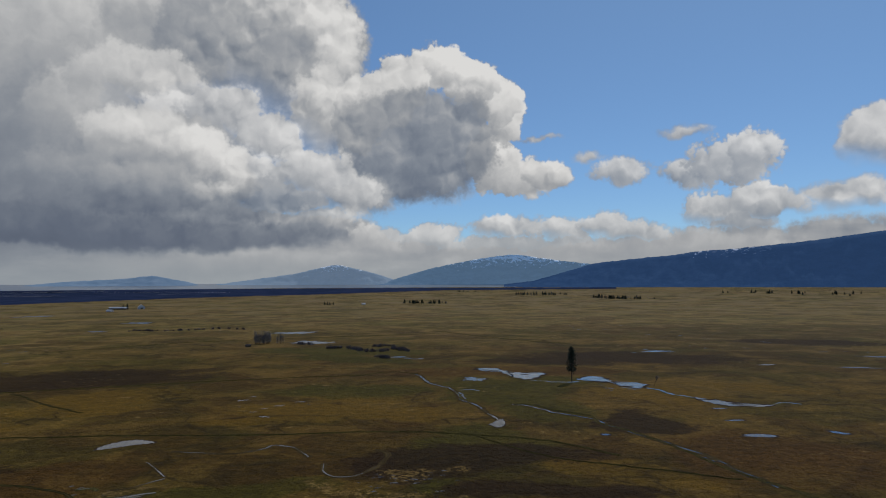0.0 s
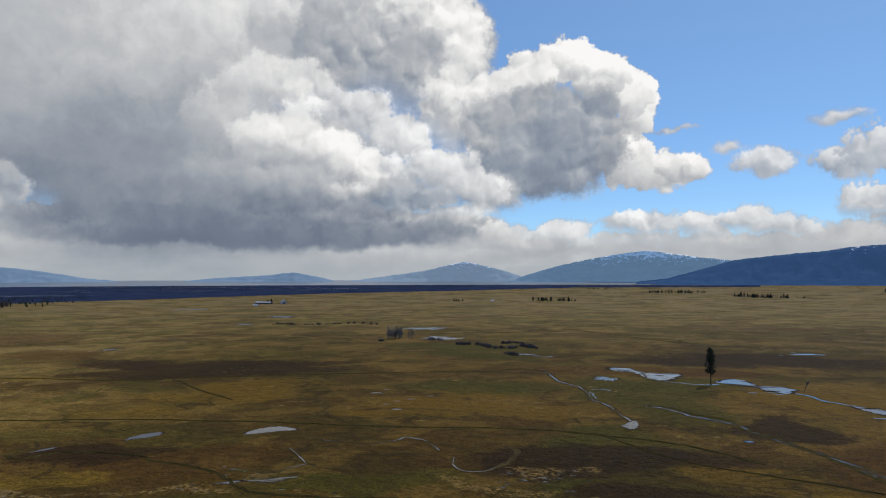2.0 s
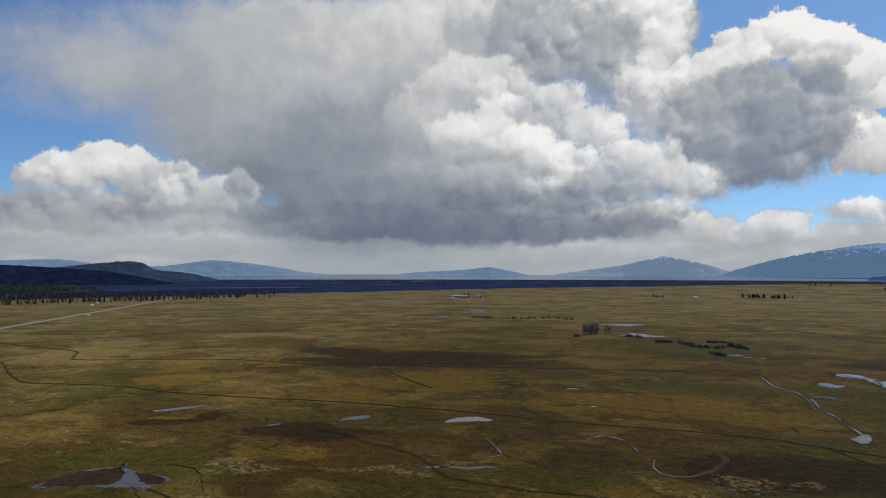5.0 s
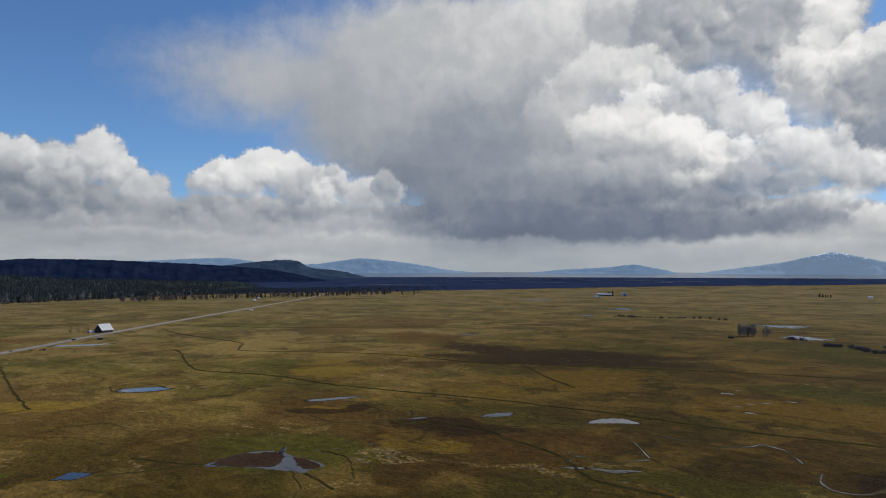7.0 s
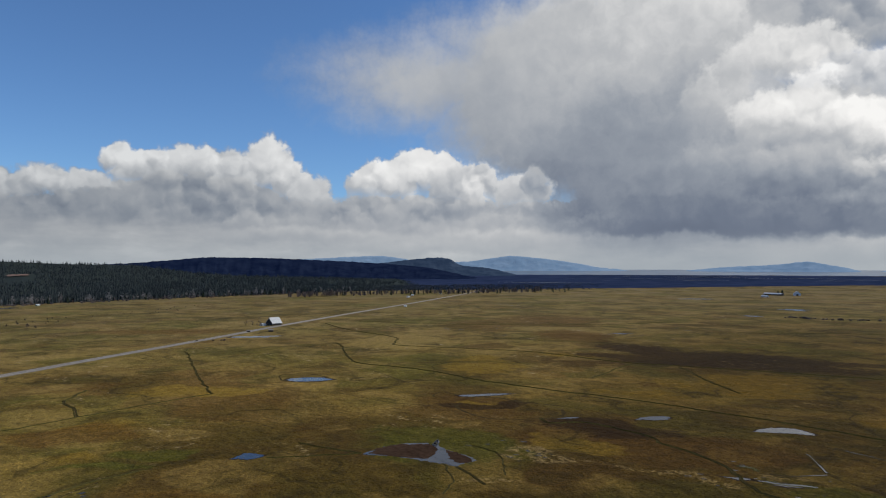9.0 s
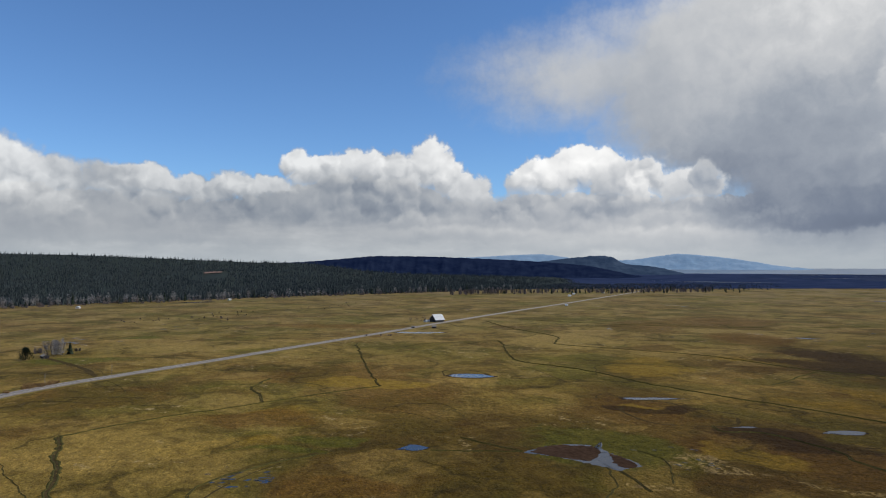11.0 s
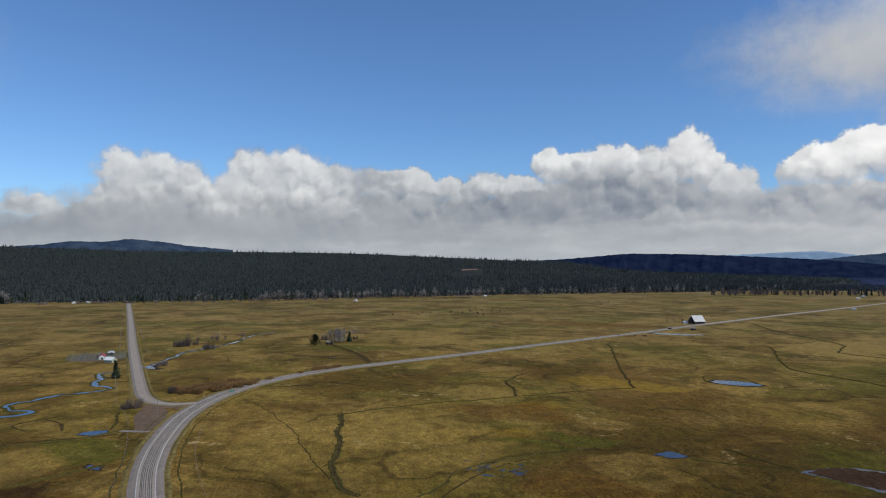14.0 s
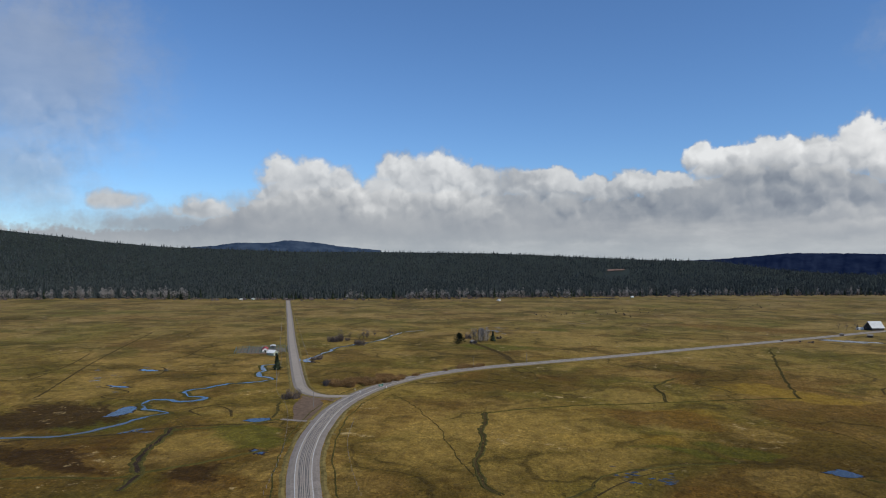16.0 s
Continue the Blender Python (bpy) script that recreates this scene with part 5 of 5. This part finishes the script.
scatter(birch, [(-866, -48), (-872, -44), (-864, -36), (-874, -34), (-869, -52), (-876, -40), (-862, -42), (-870, -38)], "homestead trees", 6, 0.8, 1.05)
grove = bare_tree("bare_tree", -280, 1118, 20, TWIGS_GREY, "leafless tree of a dense grove by the pools", 7, "grove by the pools", 0.24, 1, 0.06, 500, 0.004)
scatter(grove, along([(-296, 1116), (-285, 1119), (-274, 1120)], 22, 3.5, 7) + [(-266, 1120), (-262, 1122), (-258, 1124)], "grove by the pools", 8, 0.7, 1.05)
willow = shrub("willow_shrub", -80, 1000, 6.5, 5.5, TWIGS_PURPLE, "dark purple-brown leafless willow thicket", 9, "willows by the stream")
scatter(willow, along([(-175, 1037), (-154, 1041)], 7, 3, 9) + along([(-144, 1042), (-125, 1016), (-106, 991), (-90, 989)], 18, 3.5, 10) + along([(-104, 1065), (-92, 1082), (-82, 1059)], 8, 3, 11)
        + along([(-76, 1039), (-59, 1000), (-43, 976)], 14, 3, 25) + along([(-87, 916), (-75, 904), (-66, 901)], 8, 3, 74) + along([(-250, 1110), (-190, 1108)], 6, 3, 75), "willows by the stream", 10, 0.55, 1.0)
scatter(willow, along([(-640, 1425), (-545, 1431), (-489, 1467), (-460, 1483), (-408, 1454)], 30, 5, 12), "willow hedge", 13, 0.5, 0.9)
RED_PLACES = along([(-556, -150), (-562, -134), (-574, -118), (-596, -107)], 26, 5, 73)
red = shrub("red_shrub", -560, -112, 3.8, 5.0, TWIGS_RED, "russet leafless willow shrub beside the highway", 14, "roadside shrubs")
scatter(red, along([(-545, -142), (-545, -132), (-562, -112), (-588, -95)], 22, 3, 14) + along([(-588, -95), (-640, -60), (-670, -30)], 8, 2, 15) + RED_PLACES, "roadside shrubs", 16, 0.7, 1.5)
grey = shrub("grey_shrub", -546, -150, 5.5, 4.0, TWIGS_BROWN, "grey-brown leafless shrub in the meadow", 17, "field shrubs")
scatter(grey, [(-548, -150), (-683, -200), (-690, -196), (-490, -164), (-493, -160), (-810, -182), (-816, -186), (-900, -60), (-905, -20)] + along([(-836, -222), (-860, -210)], 9, 4, 18), "field shrubs", 18, 0.7, 1.5)
creekside = bare_tree("bare_tree", -850, -216, 13, TWIGS_BROWN, "leafless tree among creekside thickets", 19, "creekside trees", 0.5, 1, 0.05, 160)
scatter(creekside, along([(-846, -222), (-862, -206)], 6, 4, 19) + [(-904, -163), (-904, -160)] + along([(-872, -198), (-914, -188)], 10, 4, 20) + along([(-1120, 495), (-1100, 520)], 5, 3, 24), "creekside trees", 20, 0.6, 1.2)
sapling = bare_tree("meadow_shrub", -1300, 40, 5.5, TWIGS_BROWN, "small leafless brown shrub in the far meadow", 71, "far meadow shrubs", 0.55, 4, 0.05, 120)
scatter(sapling, along([(-1290, 30), (-1360, 120), (-1330, 190), (-1450, 260)], 46, 26, 21) + along([(-1500, 320), (-1620, 520)], 20, 30, 26) + along([(-1750, 600), (-1800, 900)], 16, 30, 27), "far meadow shrubs", 22, 0.35, 0.85)
scatter(willow, along([(-920, 372), (-935, 330)], 4, 4, 28), "far meadow shrubs", 29, 0.3, 0.6)


# ---- forest ----
def forest():
    """Thousands of conifers on the hillside, in one mesh."""
    r = random.Random(31)
    shapes = []
    for k in range(8):
        s = Soup()
        tiers = 3
        slim = r.uniform(0.13, 0.20)
        for t in range(tiers):
            f = 0.06 + 0.30 * t
            s.skirt(r, 0, 0, f, slim * (1.05 - f) * r.uniform(0.9, 1.15), (1.0 - f) * (0.62 if t < 2 else 1.0), 6)
        shapes.append((np.array(s.points), s.faces))
    points, faces, base = [], [], 0
    for _ in range(42000):
        az = r.uniform(51, 137)
        s = r.random() ** 1.15
        if noise.noise((az * 1.1, s * 9, 3)) < -0.38 and s > 0.02 and r.random() < 0.8:
            continue
        if 80.9 < az < 82.7 and 0.42 < s < 0.67:
            continue
        foot = hill_point(az, s)
        h = (r.uniform(16, 27) if s < 0.12 else r.uniform(10, 20)) * (0.9 + 0.25 * noise.noise((az * 0.6, s * 4, 8)))
        h *= min(1.0, 0.4 + max(0.0, az - 52.0) * 0.06)
        shape, tris = shapes[r.randrange(8)]
        a = r.uniform(0, math.tau)
        c, q = math.cos(a) * h, math.sin(a) * h
        points.append(np.stack([shape[:, 0] * c - shape[:, 1] * q + foot.x, shape[:, 0] * q + shape[:, 1] * c + foot.y, shape[:, 2] * h + foot.z], 1))
        faces += [(base + i, base + j, base + k) for i, j, k in tris]
        base += len(shape)
    data = bpy.data.meshes.new("forest")
    data.from_pydata(np.concatenate(points).tolist(), [], faces)
    data.materials.append(FOREST_NEEDLES)
    return tagged(new("forest", data), "dense dark green conifer forest on the hillside", "forest", kind="stuff")


forest()
r = random.Random(40)
cotton = bare_tree("cottonwood_tree", *bearing(97, 1890).xy, 19, TWIGS_GREY, "pale grey leafless cottonwood at the forest edge", 41, "forest edge cottonwoods", 0.42, 1, 0.10, 420)
edge = []
for a, b, k in ((130, 116, 64), (104, 101, 5), (99, 84, 60), (84, 72, 34), (72, 58, 34)):
    for _ in range(k):
        az = r.uniform(a, b)
        edge.append(tuple(bearing(az, WOOD_FRONT(az) - r.uniform(5, 60)).xy))
scatter(cotton, edge[:64], "forest edge cottonwoods", 42, 1.1, 1.7)
scatter(cotton, edge[64:], "forest edge cottonwoods", 42, 0.8, 1.45)
fringe = spire_tree("fir_tree", *bearing(100, 1850).xy, 26, 4.5, "dark conifer standing before the forest", 43, "forest edge conifers")
scatter(fringe, [tuple(bearing(az, WOOD_FRONT(az) - r.uniform(0, 50)).xy) for az in (r.uniform(60, 130) for _ in range(60))], "forest edge conifers", 44, 0.6, 1.05)
farm_fir = spire_tree("farm_conifer", -489, 2876, 15, 5.5, "dark bushy conifer beside a far farm", 57, "far farm trees")
scatter(willow, [tuple(bearing(az, WOOD_FRONT(az) - r.uniform(10, 75)).xy) for az in (r.uniform(58, 129) for _ in range(170))], "forest edge shrubs", 58, 0.6, 1.3)
# trees of the village and of far farms
scatter(fringe, [tuple(bearing(az, 2440 + (az - 58) * -22 + r.uniform(-60, 160)).xy) for az in (r.uniform(40, 60) for _ in range(46))], "village conifers", 45, 0.45, 0.95)
hamlet = bare_tree("village_tree", *bearing(50, 2500).xy, 15, TWIGS_PURPLE, "grey-brown leafless tree of a far village", 72, "village bare trees", 0.42, 1, 0.10, 900, 0.013)
scatter(hamlet, [tuple(bearing(az, 2420 + (az - 58) * -24 + r.uniform(-40, 160)).xy) for az in (r.uniform(42.5, 63) for _ in range(220))], "village bare trees", 46, 0.6, 1.35)
scatter(hamlet, [tuple(bearing(az, WOOD_FRONT(az) - r.uniform(5, 70)).xy) for az in (r.uniform(60, 100) for _ in range(130))], "brush before the forest", 59, 0.35, 0.8)
scatter(farm_fir, along([(756, 3374), (946, 3229)], 40, 24, 47) + along([(-145, 3010), (14, 2945)], 26, 16, 48) + along([(385, 3762), (652, 3718)], 36, 18, 49) + along([(100, 4050), (200, 4060)], 6, 14, 50)
        + [(-470, 2880), (-452, 2870), (-478, 2872), (-462, 2866), (-1191, 2592), (-1179, 2598), (-1196, 2598)] + along([(2000, 3300), (1500, 3700)], 26, 40, 56), "far farm trees", 51, 0.6, 1.3)
scatter(cotton, along([(756, 3374), (946, 3229)], 26, 25, 52) + along([(385, 3762), (652, 3718)], 10, 16, 53) + along([(-145, 3010), (14, 2945)], 6, 14, 54), "far farm bare trees", 55, 0.4, 0.7)


def far_wood():
    """The dark belt of trees at the rim of the shaded plain."""
    s = Soup()
    q = random.Random(60)
    for _ in range(4200):
        az = q.triangular(37, 60, 57)
        d = q.uniform(2900, 3400) + (52 - az) * 12
        p = bearing(az, d, rise(d))
        h = q.uniform(3, 7) + 3 * noise.noise((az * 2, d * 0.01, 0))
        s.skirt(q, p.x, p.y, p.z + 0.5, h * 0.5, h, 5)
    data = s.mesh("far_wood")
    data.materials.append(HAZY_NEEDLES)
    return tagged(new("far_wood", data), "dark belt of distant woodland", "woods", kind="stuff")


far_wood()


# ---- buildings ----
def house(name, x, y, turn, length, width, eave, ridge, wall, roof, label, category="house", over=0.6, doors=1, windows=2):
    """A gabled building; the ridge runs along its own x."""
    ob = thing(name, x, y, rise(math.hypot(x, y)), label, category, turn=turn)
    a, b = length / 2, width / 2
    s = Soup()
    s.add([(-a, -b, -0.3), (a, -b, -0.3), (a, b, -0.3), (-a, b, -0.3), (-a, -b, eave), (a, -b, eave), (a, b, eave), (-a, b, eave), (-a, 0, ridge), (a, 0, ridge)],
          [(0, 1, 5, 4), (2, 3, 7, 6), (1, 2, 6, 9, 5), (3, 0, 4, 8, 7)])
    part("wall", s, wall, ob)
    k = (ridge - eave) / b
    for side in (-1, 1):
        t = Soup()
        y0, z0 = side * (b + over), eave - k * over
        low = [(-a - over, y0, z0 + 0.05), (a + over, y0, z0 + 0.05), (a + over, 0, ridge + 0.05), (-a - over, 0, ridge + 0.05)]
        t.add(low + [(p, q, z + 0.22) for p, q, z in low], [(0, 1, 2, 3), (7, 6, 5, 4), (0, 4, 5, 1), (1, 5, 6, 2), (2, 6, 7, 3), (3, 7, 4, 0)])
        part("roof", t, roof, ob)
    for i in range(doors):
        t = Soup()
        t.box(-a - 0.06, -width * 0.16, 0, -a + 0.02, width * 0.16, eave * 0.8)
        part("door", t, DARK_GLASS, ob, "dark doorway")
    for i in range(windows):
        t = Soup()
        c = -a + length * (i + 0.7) / (windows + 0.4)
        t.box(c - length * 0.06, -b - 0.05, eave * 0.42, c + length * 0.06, -b + 0.02, eave * 0.78)
        part("window", t, DARK_GLASS, ob)
    return ob


house("hay_barn", -1107, 538, 100, 19, 18, 4.6, 13.2, OLD_BOARD, SHEET_ROOF, "large dark wooden hay barn with a pale sheet metal roof", "barn", 1.0, 1, 1)
house("lean_to", -1112, 520, 100, 7, 8, 2.2, 3.6, WHITE_PAINT, SHEET_ROOF, "low pale lean-to beside the hay barn", "shed")
house("tin_shed", -998, 480, 60, 7, 5, 2.6, 4.0, OLD_BOARD, GREY_POLE, "small grey tin shed by the highway", "shed", 0.3)
house("tin_shed", -1013, 450, 60, 5, 4, 2.2, 3.2, OLD_BOARD, GREY_POLE, "small pale shed by the highway", "shed", 0.3)
def yard(a, b):
    """A place beside the side road: a metres on from the creek bridge, b metres off it."""
    return (-690 - 0.945 * a + 0.328 * b, -223 - 0.328 * a - 0.945 * b)


setting("ground_yard", blob(random.Random(8), *yard(76, 34), 28, 30, 199, 0.04, 0.16), BARE_DIRT, "grey trodden yard of a farm", "yard")
house("pole_shed", *yard(96, 22), 199, 14, 6, 2.4, 3.2, OLD_BOARD, SHEET_ROOF, "low grey-roofed shed in the farm yard", "shed", 0.3)
house("farmhouse", *yard(33, 22), 250, 9, 7, 3.0, 5.4, PALE_GREEN_PAINT, WHITE_PAINT, "pale green farmhouse with a white roof by the side road", "house")
house("trailer_home", *yard(64, 30), 199, 15, 6, 3.0, 5.0, WHITE_PAINT, RED_PAINT, "white trailer home with a red roof", "house", 0.3)
house("cottage", -853, -50, 200, 9, 6, 2.4, 3.6, OLD_BOARD, GREY_POLE, "low homestead cottage with a grey roof among trees", "house")
house("long_barn", -1175, 2520, 170, 70, 16, 5, 9, OLD_BOARD, SHEET_ROOF, "long far farm barn with a white roof", "barn")
house("white_barn", -1110, 2560, 120, 26, 22, 7, 16, WHITE_PAINT, SHEET_ROOF, "far white wooden farm barn", "barn")
house("farm_shed", -1130, 2360, 160, 22, 12, 4, 7, WHITE_PAINT, SHEET_ROOF, "small far white farm shed", "shed")
setting("ground_farm_yard", blob(random.Random(12), -1091, 2368, 150, 70, 25, 0.3, 0.2), MEANDER_EARTH, "dark trodden yard round a far farm", "yard")
house("dark_shed", -300, 1073, 10, 8, 5, 2.2, 3.6, OLD_BOARD, OLD_BOARD, "small dark shed on the meadow", "shed", 0.3)
house("roadside_shed", -1420, 1050, 40, 7, 5, 2.4, 3.6, WHITE_PAINT, SHEET_ROOF, "small pale shed beside the highway", "shed", 0.3)
house("far_shed", -330, 2890, 20, 14, 9, 4, 7, WHITE_PAINT, SHEET_ROOF, "small far white shed", "shed")
for i, (x, y) in enumerate(((-1960, 1480), (-2000, 1640), (-2060, 1800), (-2080, 1950), (-2085, 2060), (-2090, 2200), (-1850, 1380), (-2010, 330), (-1780, -40), (-1700, -690), (-1705, -660))):
    house("village_house", x, y, 40 + i * 37, 9, 7, 2.8, 4.8, PALE_GREEN_PAINT if i % 3 == 1 else WHITE_PAINT, SHEET_ROOF, "small far house with pale walls and roof", "house")


# ---- fences, poles, signs ----
def fence(points, spacing, high, wires, mat, label, group, thick=0.012):
    """Posts and rails along a line."""
    line = spline(points, 2)
    ob = thing("fence", line[0].x, line[0].y, 0, label, "fence", group)
    inv = -Vector((line[0].x, line[0].y, 0))
    post = Soup()
    post.stick((0, 0, -0.3), (0, 0, high), 0.09 + thick, 0.08 + thick, 5)
    data = post.mesh("post")
    data.materials.append(mat)
    run, want, stops = 0.0, 0.0, []
    for a, b in zip(line, line[1:]):
        run += (b - a).length
        if run >= want:
            stops.append(b + inv)
            want = run + spacing
    for p in stops:
        o = new("post", data)
        o.parent, o.location = ob, p
    for w in range(wires):
        rail = Soup()
        z = high * (w + 1) / (wires + 0.25)
        for a, b in zip(stops, stops[1:]):
            rail.stick(a + Vector((0, 0, z)), b + Vector((0, 0, z)), thick, thick)
        part("rail", rail, mat, ob)
    return ob


fence([(-1217, -416), (-866, -298), (-673, -231), (-531, -186), (-470, -158), (-427, -142), (-356, -121), (-287, -106)], 7, 1.5, 2, GREY_POLE, "grey wooden post and wire fence along the side road", "roadside fences")
fence([(-290, -64), (-330, -78), (-380, -92), (-430, -100)], 6, 1.5, 2, GREY_POLE, "grey post and wire fence beside the highway curve", "roadside fences")
fence([(-1217, -392), (-866, -270), (-690, -208)], 8, 1.4, 2, GREY_POLE, "grey post and wire fence along the side road", "roadside fences")
for a in (52, 68, 84, 102):
    fence([yard(a, 6), yard(a, 34), yard(a, 62)], 4, 2.2, 3, GREEN_STEEL, "grey-green steel corral rails", "corral rails", 0.13)
for b in (6, 20, 34, 48, 62):
    fence([yard(52, b), yard(77, b), yard(102, b)], 4, 2.2, 3, GREEN_STEEL, "grey-green steel corral rails", "corral rails", 0.13)
fence([(-692, -2), (-740, -16), (-800, -34), (-845, -56)], 6, 1.5, 2, OLD_BOARD, "dark post fence along the homestead drive", "drive fences")
fence([(-690, 8), (-745, -2), (-800, -20)], 6, 1.5, 2, OLD_BOARD, "dark post fence along the homestead drive", "drive fences")


def pole(x, y, h):
    ob = thing("utility_pole", x, y, 0, "grey wooden utility pole with a cross arm", "pole", "utility poles")
    s = Soup()
    s.stick((0, 0, -0.5), (0, 0, h), 0.20, 0.13, 7)
    part("shaft", s, GREY_POLE, ob)
    s = Soup()
    s.stick((-1.2, 0, h - 0.8), (1.2, 0, h - 0.8), 0.08, 0.08, 4)
    part("cross_arm", s, GREY_POLE, ob)


for x, y in ((-463, -136), (-655, -38), (-690, 12), (-560, -196), (-800, -276), (-960, -330)):
    pole(x, y, 11)

sign = thing("road_sign", -538, -104, 0, "green road sign on two posts facing the highway", "road sign", turn=100)
for x in (-0.9, 0.9):
    s = Soup()
    s.box(x - 0.06, 0.02, -0.3, x + 0.06, 0.14, 3.6)
    part("post", s, GREY_POLE, sign)
s = Soup()
s.box(-1.7, -0.06, 1.8, 1.7, 0.02, 3.7)
part("panel", s, SIGN_GREEN, sign, "green sign panel")
for k, w in ((3.2, 1.1), (2.6, 0.8), (2.15, 1.0)):
    s = Soup()
    s.box(-w, -0.09, k - 0.1, w, -0.064, k + 0.1)
    part("letter_bar", s, WHITE_PAINT, sign)
for x, y in ((-527, -122), (-541, -100), (-519, -116)):
    marker = thing("road_marker", x, y, 0, "small white roadside marker post", "marker", "road markers")
    s = Soup()
    s.box(-0.12, -0.12, -0.2, 0.12, 0.12, 1.3)
    part("post", s, WHITE_PAINT, marker)
    s = Soup()
    s.box(-0.35, -0.16, 1.0, 0.35, -0.12, 1.7)
    part("plate", s, WHITE_PAINT, marker)



# ---- grass tussocks ----
def tussocks():
    """Low uneven clumps of the meadow's own grass, clear of roads and water."""
    q = np.random.default_rng(80)
    count = 120000
    az, d = np.radians(q.uniform(-36, 131, count)), 270 * (1000 / 270) ** q.random(count)
    x, y = -np.sin(az) * d, np.cos(az) * d
    keep = np.ones(count, bool)
    for line, clear in ((spline(HIGHWAY, 7), 10.5), (spline(SIDE_ROAD, 8), 8.5)):
        for p in line:
            keep &= (x - p.x) ** 2 + (y - p.y) ** 2 > clear ** 2
    for px, py, a, b, turn, _ in PONDS + [(-295, 230, 36, 16, 38, 0), (-466, -141, 42, 12, 13, 0)]:
        c, s_ = math.cos(radians(turn)), math.sin(radians(turn))
        u, v = (x - px) * c + (y - py) * s_, -(x - px) * s_ + (y - py) * c
        keep &= (u / (a * 1.25 + 1)) ** 2 + (v / (b * 1.25 + 1)) ** 2 > 1
    for points, half, _, _ in CREEKS:
        for p in spline(points, 3):
            keep &= (x - p.x) ** 2 + (y - p.y) ** 2 > (half * 1.6 + 1) ** 2
    x, y = x[keep], y[keep]
    m = len(x)
    size = q.uniform(0.35, 1.0, m) ** 1.5 * 1.15
    turn = q.uniform(0, math.tau, m)
    corners = [np.stack([x + q.normal(0, 0.15, m), y + q.normal(0, 0.15, m), size * q.uniform(0.12, 0.26, m)], 1)]
    for k in range(4):
        reach = size * q.uniform(0.6, 1.25, m)
        corners.append(np.stack([x + np.cos(turn + k * math.pi / 2) * reach, y + np.sin(turn + k * math.pi / 2) * reach, np.full(m, -0.02)], 1))
    points = np.stack(corners, 1).reshape(-1, 3)
    base = np.arange(m)[:, None] * 5
    faces = np.concatenate([base + np.array([[0, 1 + k, 1 + (k + 1) % 4]]) for k in range(4)])
    data = bpy.data.meshes.new("tussock_grass")
    data.from_pydata(points.tolist(), [], faces.tolist())
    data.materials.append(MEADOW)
    return tagged(new("tussock_grass", data), "low clumps of yellow-brown meadow grass", "grass", kind="stuff")


tussocks()
